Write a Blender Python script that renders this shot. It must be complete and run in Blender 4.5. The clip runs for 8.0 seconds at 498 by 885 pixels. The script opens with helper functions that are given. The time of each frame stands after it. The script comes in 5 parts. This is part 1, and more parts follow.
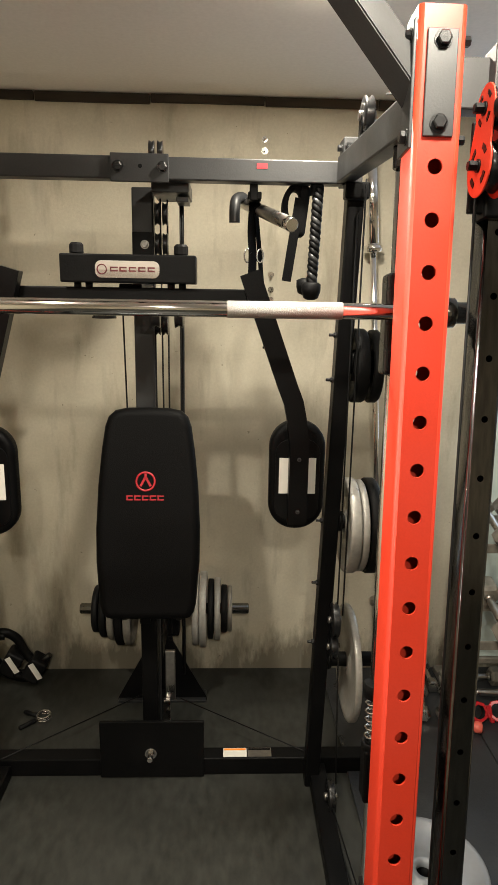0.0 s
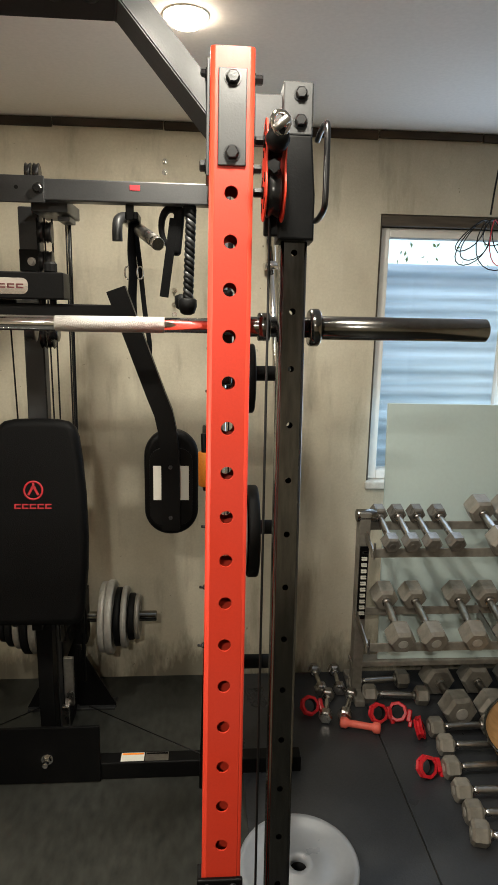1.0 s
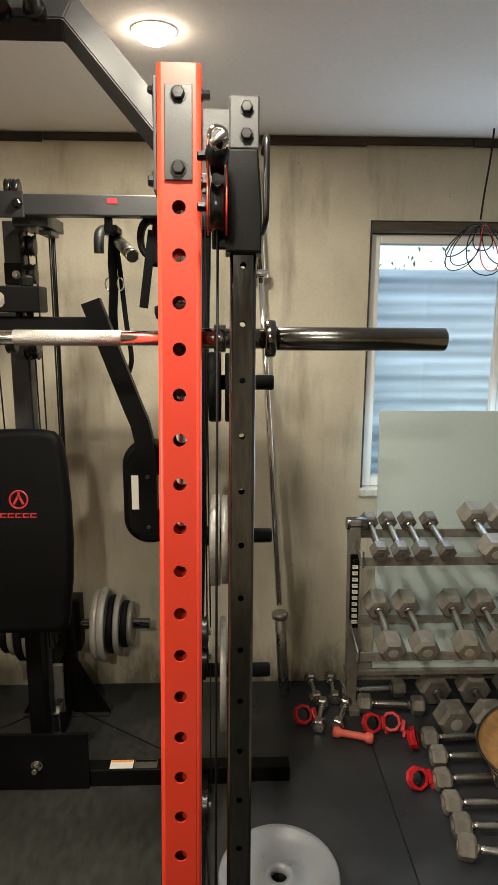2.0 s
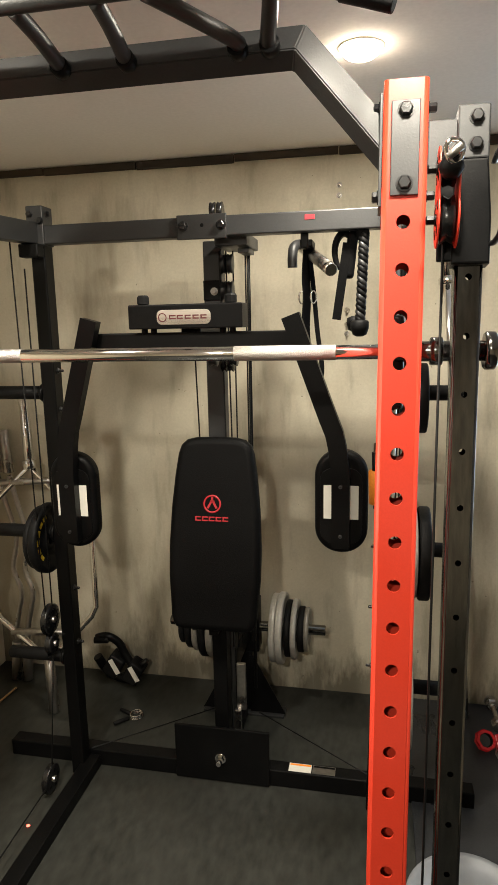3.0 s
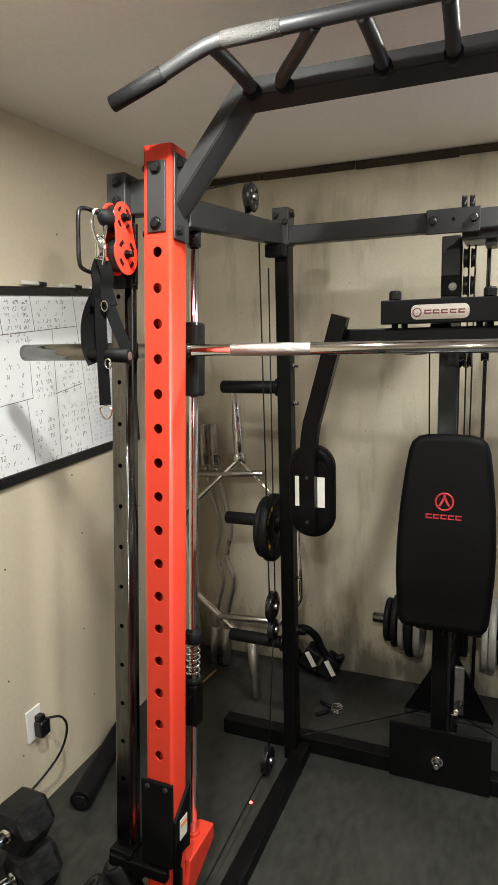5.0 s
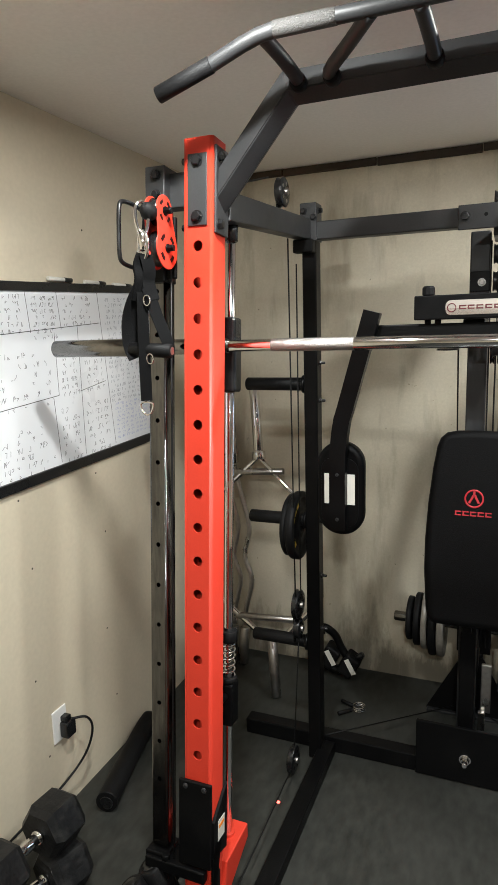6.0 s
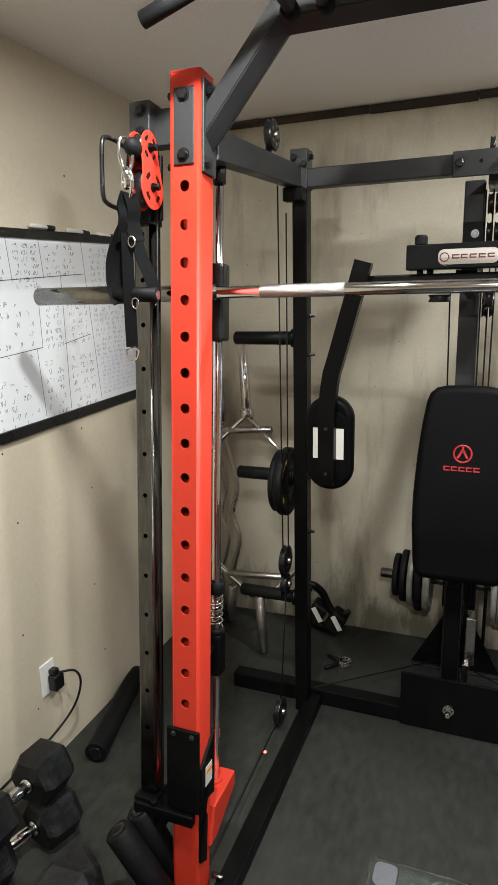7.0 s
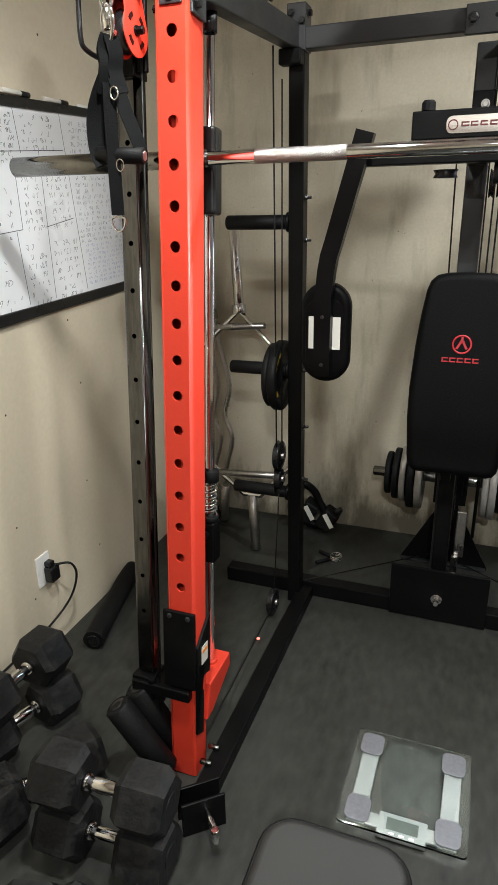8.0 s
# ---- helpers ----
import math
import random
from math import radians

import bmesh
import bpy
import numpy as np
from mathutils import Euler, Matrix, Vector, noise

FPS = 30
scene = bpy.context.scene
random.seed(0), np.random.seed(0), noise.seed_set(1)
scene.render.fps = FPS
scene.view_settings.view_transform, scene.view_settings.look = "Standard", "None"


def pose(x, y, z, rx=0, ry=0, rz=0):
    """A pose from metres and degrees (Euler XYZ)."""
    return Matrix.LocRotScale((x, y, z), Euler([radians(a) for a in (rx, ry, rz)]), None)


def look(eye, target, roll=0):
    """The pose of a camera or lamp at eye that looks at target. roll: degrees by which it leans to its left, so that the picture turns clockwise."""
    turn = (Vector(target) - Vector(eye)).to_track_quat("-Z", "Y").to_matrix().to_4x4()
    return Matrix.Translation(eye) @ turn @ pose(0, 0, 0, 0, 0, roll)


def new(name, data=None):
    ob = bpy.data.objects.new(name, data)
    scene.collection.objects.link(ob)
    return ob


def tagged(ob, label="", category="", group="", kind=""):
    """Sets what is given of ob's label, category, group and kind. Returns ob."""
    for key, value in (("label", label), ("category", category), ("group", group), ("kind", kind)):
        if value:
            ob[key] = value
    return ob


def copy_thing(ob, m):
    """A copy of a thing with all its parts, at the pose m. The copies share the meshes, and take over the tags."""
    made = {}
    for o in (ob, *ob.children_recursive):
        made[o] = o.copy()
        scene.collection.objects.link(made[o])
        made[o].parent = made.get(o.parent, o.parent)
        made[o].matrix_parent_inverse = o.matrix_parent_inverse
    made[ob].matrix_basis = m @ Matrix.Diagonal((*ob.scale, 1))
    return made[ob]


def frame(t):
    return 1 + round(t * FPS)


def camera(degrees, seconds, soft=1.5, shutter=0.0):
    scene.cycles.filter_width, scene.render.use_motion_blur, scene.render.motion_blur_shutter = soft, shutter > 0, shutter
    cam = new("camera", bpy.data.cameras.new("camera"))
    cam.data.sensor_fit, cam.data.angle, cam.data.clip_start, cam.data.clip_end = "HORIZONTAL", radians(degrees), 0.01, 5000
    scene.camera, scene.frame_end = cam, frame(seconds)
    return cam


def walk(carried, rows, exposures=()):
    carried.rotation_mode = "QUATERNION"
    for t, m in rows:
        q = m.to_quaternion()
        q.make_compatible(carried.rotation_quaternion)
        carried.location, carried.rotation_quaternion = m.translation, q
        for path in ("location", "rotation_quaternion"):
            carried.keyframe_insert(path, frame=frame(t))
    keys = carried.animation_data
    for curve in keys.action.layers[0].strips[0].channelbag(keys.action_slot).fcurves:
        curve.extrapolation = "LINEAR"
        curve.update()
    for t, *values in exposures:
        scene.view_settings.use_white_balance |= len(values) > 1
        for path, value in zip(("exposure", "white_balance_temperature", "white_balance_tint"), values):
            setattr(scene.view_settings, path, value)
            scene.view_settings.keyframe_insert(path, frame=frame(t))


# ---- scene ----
cam = camera(42.9, 8.0)
PATH = [
    (0, (0.0, 0.022, 1.71), (0.074, 1.969, 1.262), 1.0),
    (0.5, (0.088, -0.023, 1.721), (0.21, 1.929, 1.302), 1.3),
    (1, (0.302, -0.075, 1.715), (0.448, 1.879, 1.313), 1.1),
    (1.2, (0.389, -0.094, 1.703), (0.539, 1.86, 1.304), 1.1),
    (1.75, (0.46, -0.09, 1.72), (0.585, 1.872, 1.325), 0.6),
    (2.3, (0.403, -0.081, 1.737), (0.362, 1.882, 1.357), 0.1),
    (2.5, (0.381, -0.083, 1.74), (0.242, 1.876, 1.363), -0.3),
    (3, (0.309, -0.108, 1.749), (-0.083, 1.819, 1.382), -1.2),
    (3.5, (0.255, -0.154, 1.745), (-0.315, 1.728, 1.382), -1.7),
    (4, (0.197, -0.196, 1.747), (-0.486, 1.649, 1.386), -1.8),
    (4.5, (0.124, -0.224, 1.736), (-0.629, 1.595, 1.383), -1.6),
    (5, (-0.043, -0.246, 1.734), (-0.812, 1.567, 1.386), -1.6),
    (5.2, (-0.094, -0.259, 1.735), (-0.863, 1.555, 1.39), -1.7),
    (5.75, (-0.146, -0.274, 1.727), (-0.905, 1.543, 1.377), -1.7),
    (6.3, (-0.156, -0.276, 1.718), (-0.908, 1.545, 1.37), -1.6),
    (6.5, (-0.155, -0.275, 1.707), (-0.893, 1.549, 1.352), -1.5),
    (7, (-0.161, -0.261, 1.675), (-0.878, 1.551, 1.225), -1.3),
    (7.5, (-0.163, -0.258, 1.603), (-0.855, 1.51, 0.975), -1.4),
    (8, (-0.182, -0.242, 1.583), (-0.848, 1.507, 0.879), -1.2),
]
walk(cam, [(t, look(eye, target, roll)) for t, eye, target, roll in PATH], exposures=[(0.0, 1.27, 6700, 10), (1.0, 1.05, 6500, 9), (2.5, 1.10, 6850, 10), (3.0, 1.34, 6700, 10), (5.0, 1.37, 5950, 9), (6.5, 1.31, 5680, 9), (8.0, 1.28, 5700, 9)])

# ---- light ----
world = bpy.data.worlds.new("world")
scene.world = world
world.use_nodes = True
wn = world.node_tree.nodes
sky = wn.new("ShaderNodeTexSky")
sky.sky_type, sky.sun_disc = "NISHITA", False
sky.sun_elevation, sky.sun_rotation = radians(68), radians(200)
world.node_tree.links.new(sky.outputs[0], wn["Background"].inputs[0])
wn["Background"].inputs[1].default_value = 0.15
sun = new("sun", bpy.data.lights.new("sun", "SUN"))
sun.data.energy, sun.data.angle, sun.data.color = 2.0, radians(14), (1.0, 0.97, 0.92)
sun.matrix_world = look((0, 0, 6), (0.3, 0.75, 3.8))
skylight = new("window_skylight", bpy.data.lights.new("window_skylight", "AREA"))
skylight.data.shape, skylight.data.size, skylight.data.size_y = "RECTANGLE", 1.12, 1.02
skylight.data.energy, skylight.data.color = 6.0, (0.60, 0.78, 1.0)
skylight.matrix_world = look((1.68, 2.735, 1.53), (1.68, 1.0, 1.53))
LAMPS = [(0.255, 1.745, 8.5), (-0.66, 0.72, 13.0), (0.40, 0.84, 8.5), (0.05, -1.0, 21.0)]
WARM = (1.0, 0.945, 0.815)


# ---- materials ----
def material(name, base, rough=0.5, metal=0.0, spread=0.08, scale=30.0, bump=0.05, wear=0.0, wear_scale=4.0, wear_colour=None, coat=0.0, stretch=(1, 1, 1), rough_spread=0.12, emit=0.0, spec=0.5):
    """A surface whose colour, gloss and relief vary at two scales; wear mixes in a second colour in patches."""
    m = bpy.data.materials.new(name)
    m.use_nodes = True
    n, l = m.node_tree.nodes, m.node_tree.links
    b = n["Principled BSDF"]
    co = n.new("ShaderNodeTexCoord")
    mp = n.new("ShaderNodeMapping")
    mp.inputs["Scale"].default_value = stretch
    l.new(co.outputs["Object"], mp.inputs[0])
    fine, broad = n.new("ShaderNodeTexNoise"), n.new("ShaderNodeTexNoise")
    fine.inputs["Scale"].default_value, fine.inputs["Detail"].default_value = scale, 6
    broad.inputs["Scale"].default_value, broad.inputs["Detail"].default_value = wear_scale, 5
    l.new(mp.outputs[0], fine.inputs[0]), l.new(mp.outputs[0], broad.inputs[0])
    info = n.new("ShaderNodeObjectInfo")
    add = n.new("ShaderNodeMath")
    add.operation = "MULTIPLY_ADD"
    add.inputs[1].default_value, add.inputs[2].default_value = 0.35, 0.0
    l.new(info.outputs["Random"], add.inputs[0])
    sm = n.new("ShaderNodeMath")
    sm.operation = "ADD"
    l.new(fine.outputs[0], sm.inputs[0]), l.new(add.outputs[0], sm.inputs[1])
    ramp = n.new("ShaderNodeMapRange")
    ramp.inputs["From Min"].default_value, ramp.inputs["From Max"].default_value = 0.25, 1.0
    ramp.inputs["To Min"].default_value, ramp.inputs["To Max"].default_value = 1 - spread * 2, 1 + spread * 2
    l.new(sm.outputs[0], ramp.inputs[0])
    mul = n.new("ShaderNodeMix")
    mul.data_type, mul.blend_type = "RGBA", "MULTIPLY"
    mul.inputs[0].default_value = 1.0
    mul.inputs[6].default_value = (*base, 1)
    l.new(ramp.outputs[0], mul.inputs[7])
    out = mul.outputs[2]
    if wear > 0:
        wr = n.new("ShaderNodeMapRange")
        wr.inputs["From Min"].default_value, wr.inputs["From Max"].default_value = 0.48, 0.72
        wr.inputs["To Max"].default_value = wear
        l.new(broad.outputs[0], wr.inputs[0])
        wm = n.new("ShaderNodeMix")
        wm.data_type = "RGBA"
        l.new(wr.outputs[0], wm.inputs[0]), l.new(out, wm.inputs[6])
        wm.inputs[7].default_value = (*(wear_colour or [c * 0.5 for c in base]), 1)
        out = wm.outputs[2]
    l.new(out, b.inputs["Base Color"])
    rr = n.new("ShaderNodeMapRange")
    rr.inputs["From Min"].default_value, rr.inputs["From Max"].default_value = 0.3, 0.7
    rr.inputs["To Min"].default_value, rr.inputs["To Max"].default_value = max(0.03, rough - rough_spread), min(1, rough + rough_spread)
    l.new(broad.outputs[0], rr.inputs[0]), l.new(rr.outputs[0], b.inputs["Roughness"])
    b.inputs["Metallic"].default_value = metal
    b.inputs["Coat Weight"].default_value = coat
    b.inputs["Specular IOR Level"].default_value = spec
    if bump > 0:
        bp = n.new("ShaderNodeBump")
        bp.inputs["Strength"].default_value, bp.inputs["Distance"].default_value = bump, 0.004
        l.new(fine.outputs[0], bp.inputs["Height"]), l.new(bp.outputs[0], b.inputs["Normal"])
    if emit:
        b.inputs["Emission Color"].default_value = (*base, 1)
        b.inputs["Emission Strength"].default_value = emit
    return m


def concrete(name):
    """Poured concrete: form-board bands, drips and damp stains that run down, pin holes."""
    m = bpy.data.materials.new(name)
    m.use_nodes = True
    n, l = m.node_tree.nodes, m.node_tree.links
    b = n["Principled BSDF"]
    co = n.new("ShaderNodeTexCoord")

    def noisy(scale, stretch, detail=6, rough=0.55):
        mp, t = n.new("ShaderNodeMapping"), n.new("ShaderNodeTexNoise")
        mp.inputs["Scale"].default_value = stretch
        t.inputs["Scale"].default_value, t.inputs["Detail"].default_value, t.inputs["Roughness"].default_value = scale, detail, rough
        l.new(co.outputs["Object"], mp.inputs[0]), l.new(mp.outputs[0], t.inputs[0])
        return t.outputs[0]

    def span(v, a, c, lo, hi):
        r = n.new("ShaderNodeMapRange")
        for k, x in (("From Min", a), ("From Max", c), ("To Min", lo), ("To Max", hi)):
            r.inputs[k].default_value = x
        l.new(v, r.inputs[0])
        return r.outputs[0]

    def mix(f, a, c, mode="MIX"):
        x = n.new("ShaderNodeMix")
        x.data_type, x.blend_type = "RGBA", mode
        for k, v in ((0, f), (6, a), (7, c)):
            if isinstance(v, (int, float)):
                x.inputs[k].default_value = v
            elif isinstance(v, tuple):
                x.inputs[k].default_value = (*v, 1)
            else:
                l.new(v, x.inputs[k])
        return x.outputs[2]

    blot = noisy(1.6, (1, 1, 1), 9, 0.62)
    drip = noisy(3.0, (2.0, 1, 0.42), 8, 0.62)
    streak = noisy(5.0, (3.2, 1, 0.22), 6, 0.6)
    grain = noisy(90, (1, 1, 1), 5, 0.7)
    pits = noisy(38, (1, 1, 1), 2)
    col = mix(span(blot, 0.35, 0.68, 0, 1), (0.52, 0.47, 0.36), (0.69, 0.635, 0.51))
    smear = noisy(1.5, (1.2, 1, 0.8), 8, 0.58)
    cloud = noisy(0.9, (1, 1, 1.5), 5, 0.5)
    col = mix(span(cloud, 0.42, 0.66, 0, 0.30), col, (0.37, 0.335, 0.26))
    col = mix(span(smear, 0.50, 0.68, 0, 0.40), col, (0.28, 0.242, 0.175))
    col = mix(span(drip, 0.53, 0.70, 0, 0.65), col, (0.20, 0.17, 0.12))
    # damp patches that have crept up from the slab to an uneven height
    xyz, rise, damp = n.new("ShaderNodeSeparateXYZ"), n.new("ShaderNodeMath"), noisy(3.2, (1.6, 1, 0.5), 8, 0.68)
    rise.operation = "MULTIPLY_ADD"
    rise.inputs[1].default_value = -0.85
    l.new(co.outputs["Object"], xyz.inputs[0]), l.new(xyz.outputs[2], rise.inputs[0]), l.new(damp, rise.inputs[2])
    col = mix(span(rise.outputs[0], 0.28, 0.45, 0, 0.85), col, (0.11, 0.097, 0.07))
    col = mix(span(streak, 0.56, 0.74, 0, 0.3), col, (0.62, 0.58, 0.49))
    col = mix(span(grain, 0.3, 0.7, 0, 0.22), col, (0.24, 0.21, 0.16))
    col = mix(span(pits, 0.755, 0.79, 0, 0.6), col, (0.10, 0.085, 0.06))
    l.new(col, b.inputs["Base Color"])
    b.inputs["Roughness"].default_value = 0.8
    bp = n.new("ShaderNodeBump")
    bp.inputs["Strength"].default_value, bp.inputs["Distance"].default_value = 0.25, 0.004
    l.new(grain, bp.inputs["Height"]), l.new(bp.outputs[0], b.inputs["Normal"])
    return m


M = {
    "concrete": concrete("poured concrete"),
    "drywall": material("beige painted wall", (0.60, 0.53, 0.40), 0.6, spread=0.03, scale=60, bump=0.05, wear=0.25, wear_scale=1.6, wear_colour=(0.42, 0.35, 0.25)),
    "ceiling": material("dull white ceiling paint", (0.86, 0.82, 0.79), 0.85, spread=0.03, scale=80, bump=0.08, wear=0.15, wear_scale=1.2, wear_colour=(0.76, 0.71, 0.67)),
    "floor": material("dark painted concrete floor", (0.020, 0.0205, 0.018), 0.42, spread=0.42, scale=34, bump=0.10, wear=0.5, wear_scale=3.2, wear_colour=(0.038, 0.038, 0.033), rough_spread=0.10, spec=0.3, stretch=(1, 0.45, 1)),
    "mat": material("black rubber mat", (0.021, 0.0225, 0.026), 0.38, spread=0.2, scale=160, bump=0.2, wear=0.4, wear_scale=3.0, wear_colour=(0.060, 0.063, 0.068)),
    "strip": material("dark stained sill timber", (0.03, 0.021, 0.014), 0.8, spread=0.35, scale=9, bump=0.4, wear=0.7, wear_scale=3.5, wear_colour=(0.10, 0.068, 0.04), stretch=(0.6, 3, 3)),
    "red": material("orange red powder coat", (0.52, 0.034, 0.014), 0.50, spread=0.03, scale=240, bump=0.06, wear=0.12, wear_scale=5, wear_colour=(0.46, 0.025, 0.010), spec=0.4),
    "black": material("black powder coat", (0.0028, 0.0028, 0.003), 0.40, spread=0.2, scale=220, bump=0.10, wear=0.35, wear_scale=6, wear_colour=(0.007, 0.0067, 0.0064), spec=0.13),
    "char": material("charcoal powder coat", (0.019, 0.0195, 0.0205), 0.46, spread=0.12, scale=220, bump=0.08, wear=0.3, wear_scale=6, wear_colour=(0.032, 0.032, 0.031), spec=0.5),
    "glossblack": material("worn glossy black steel", (0.15, 0.148, 0.145), 0.18, metal=1.0, spread=0.2, scale=40, bump=0.04, wear=0.5, wear_scale=7, wear_colour=(0.05, 0.048, 0.046), stretch=(3, 3, 0.4), rough_spread=0.08),
    "chrome": material("polished chrome", (0.74, 0.73, 0.72), 0.075, metal=1.0, spread=0.03, scale=120, bump=0.01, rough_spread=0.05),
    "steel": material("dull bare steel", (0.42, 0.40, 0.38), 0.33, metal=1.0, spread=0.12, scale=60, bump=0.05, wear=0.4, wear_scale=9, wear_colour=(0.25, 0.23, 0.2)),
    "knurl": material("knurled bright steel", (0.42, 0.41, 0.39), 0.36, metal=1.0, spread=0.12, scale=700, bump=0.6),
    "dullknurl": material("dull knurled steel", (0.06, 0.058, 0.055), 0.5, metal=0.2, spread=0.2, scale=700, bump=0.6),
    "darksteel": material("dark chromed steel", (0.20, 0.195, 0.185), 0.17, metal=1.0, spread=0.08, scale=80, bump=0.02, wear=0.3, wear_scale=8),
    "vinyl": material("black upholstery vinyl", (0.002, 0.002, 0.0022), 0.50, spread=0.15, scale=420, bump=0.25, wear=0.3, wear_scale=4, wear_colour=(0.0035, 0.0035, 0.0037), spec=0.09),
    "bench_vinyl": material("dull black bench vinyl", (0.013, 0.0132, 0.012), 0.55, spread=0.10, scale=420, bump=0.10, wear=0.4, wear_scale=5, wear_colour=(0.036, 0.036, 0.033)),
    "rubber": material("black rubber", (0.004, 0.004, 0.0043), 0.58, spread=0.2, scale=150, bump=0.2, wear=0.3, wear_scale=8, wear_colour=(0.013, 0.012, 0.0115), spec=0.16),
    "rubber_worn": material("dusty black hex rubber", (0.0065, 0.0065, 0.0068), 0.50, spread=0.35, scale=90, bump=0.35, wear=0.5, wear_scale=22, wear_colour=(0.026, 0.025, 0.023), spec=0.30),
    "web": material("black webbing strap", (0.0025, 0.0025, 0.0027), 0.75, spread=0.3, scale=350, bump=0.3, spec=0.08),
    "plastic": material("black moulded plastic", (0.007, 0.007, 0.0075), 0.3, spread=0.1, scale=200, bump=0.05),
    "cable": material("black coated cable", (0.006, 0.006, 0.006), 0.5, spread=0.1, scale=100, bump=0.0, spec=0.2),
    "grey_iron": material("grey painted cast iron", (0.23, 0.213, 0.185), 0.42, metal=0.3, spread=0.14, scale=45, bump=0.2, wear=0.55, wear_scale=12, wear_colour=(0.12, 0.105, 0.085)),
    "darkiron": material("dark worn cast iron", (0.16, 0.15, 0.135), 0.36, metal=0.5, spread=0.2, scale=60, bump=0.2, wear=0.5, wear_scale=16, wear_colour=(0.07, 0.06, 0.05)),
    "grey_plate": material("grey cast plate enamel", (0.38, 0.365, 0.335), 0.38, metal=0.2, spread=0.12, scale=60, bump=0.12, wear=0.4, wear_scale=9, wear_colour=(0.28, 0.26, 0.23)),
    "disc": material("smooth cool grey enamel", (0.25, 0.265, 0.29), 0.34, metal=0.1, spread=0.03, scale=60, bump=0.03, wear=0.2, wear_scale=7, wear_colour=(0.20, 0.205, 0.215)),
    "white": material("white label", (0.66, 0.64, 0.58), 0.5, spread=0.02, scale=50, bump=0),
    "orange": material("orange foam", (0.85, 0.26, 0.02), 0.7, spread=0.08, scale=120, bump=0.2),
    "yellow": material("yellow lettering paint", (0.75, 0.52, 0.03), 0.5, spread=0.05, scale=90, bump=0),
    "redprint": material("red printed mark", (0.40, 0.014, 0.022), 0.5, spread=0.05, scale=90, bump=0),
    "badge": material("brushed badge metal", (0.62, 0.57, 0.52), 0.3, metal=0.8, spread=0.06, scale=90, bump=0.02, stretch=(0.3, 6, 6)),
    "maroon": material("dark red badge lettering", (0.10, 0.008, 0.012), 0.4, spread=0.05, scale=90, bump=0),
    "board": material("white dry-erase board", (0.80, 0.81, 0.83), 0.34, spread=0.015, scale=12, bump=0, wear=0.15, wear_scale=3, wear_colour=(0.70, 0.72, 0.78)),
    "ink": material("black marker ink", (0.03, 0.03, 0.035), 0.4, spread=0.1, scale=90, bump=0),
    "blueink": material("faint blue marker ink", (0.38, 0.40, 0.62), 0.4, spread=0.1, scale=90, bump=0),
    "greyink": material("thin grey marker ink", (0.24, 0.25, 0.29), 0.4, spread=0.1, scale=90, bump=0),
    "greymag": material("grey magnet plastic", (0.35, 0.35, 0.34), 0.4, spread=0.05, scale=90, bump=0),
    "greenmag": material("green magnet plastic", (0.03, 0.16, 0.04), 0.4, spread=0.05, scale=90, bump=0),
    "vinylframe": material("white window vinyl", (0.80, 0.79, 0.76), 0.35, spread=0.02, scale=60, bump=0.02, wear=0.15, wear_scale=6, wear_colour=(0.62, 0.60, 0.56)),
    "sill": material("chalky white sill", (0.62, 0.60, 0.55), 0.8, spread=0.12, scale=40, bump=0.3, wear=0.5, wear_scale=12, wear_colour=(0.35, 0.31, 0.25)),
    "timber": material("weathered dark frame timber", (0.07, 0.055, 0.04), 0.8, spread=0.3, scale=20, bump=0.4, stretch=(0.4, 4, 4)),
    "panel": material("pale blue-green gypsum panel", (0.47, 0.56, 0.55), 0.7, spread=0.02, scale=70, bump=0.04, wear=0.12, wear_scale=3, wear_colour=(0.40, 0.47, 0.46)),
    "well": material("blue grey corrugated steel", (0.52, 0.68, 0.84), 0.5, metal=0.1, spread=0.2, scale=7, bump=0.1, wear=0.5, wear_scale=3, wear_colour=(0.36, 0.44, 0.54), stretch=(0.15, 1, 4)),
    "redcollar": material("red glossy plastic", (0.50, 0.012, 0.02), 0.28, spread=0.06, scale=80, bump=0.02),
    "pink": material("salmon vinyl dip", (0.75, 0.14, 0.10), 0.5, spread=0.06, scale=90, bump=0.05),
    "tan": material("tan wooden dish", (0.42, 0.24, 0.10), 0.45, spread=0.15, scale=14, bump=0.1, stretch=(1, 6, 1), wear=0.3, wear_scale=5, wear_colour=(0.3, 0.16, 0.06)),
    "lcd": material("grey green display", (0.035, 0.043, 0.036), 0.45, spread=0.03, scale=60, bump=0),
    "silver": material("satin silver plastic", (0.16, 0.165, 0.16), 0.45, metal=0.2, spread=0.04, scale=120, bump=0.02),
    "pad_grey": material("grey foot electrode", (0.21, 0.215, 0.24), 0.42, metal=0.4, spread=0.08, scale=90, bump=0.04),
    "lamp": material("glowing lamp diffuser", (1.0, 0.86, 0.66), 0.6, spread=0, scale=5, bump=0, emit=22.0),
    "laser": material("red dot glow", (1.0, 0.08, 0.05), 0.6, spread=0, scale=5, bump=0, emit=3.0),
    "leaf": material("garden leaves", (0.06, 0.10, 0.03), 0.6, spread=0.4, scale=20, bump=0.1),
    "soil": material("pale gravel ground", (0.35, 0.33, 0.28), 0.9, spread=0.3, scale=40, bump=0.3),
    "redwire": material("red wire", (0.5, 0.03, 0.05), 0.4, spread=0.05, scale=90, bump=0),
}
glass = bpy.data.materials.new("clear glass")
glass.use_nodes = True
gb = glass.node_tree.nodes["Principled BSDF"]
gb.inputs["Base Color"].default_value = (0.93, 0.97, 0.96, 1)
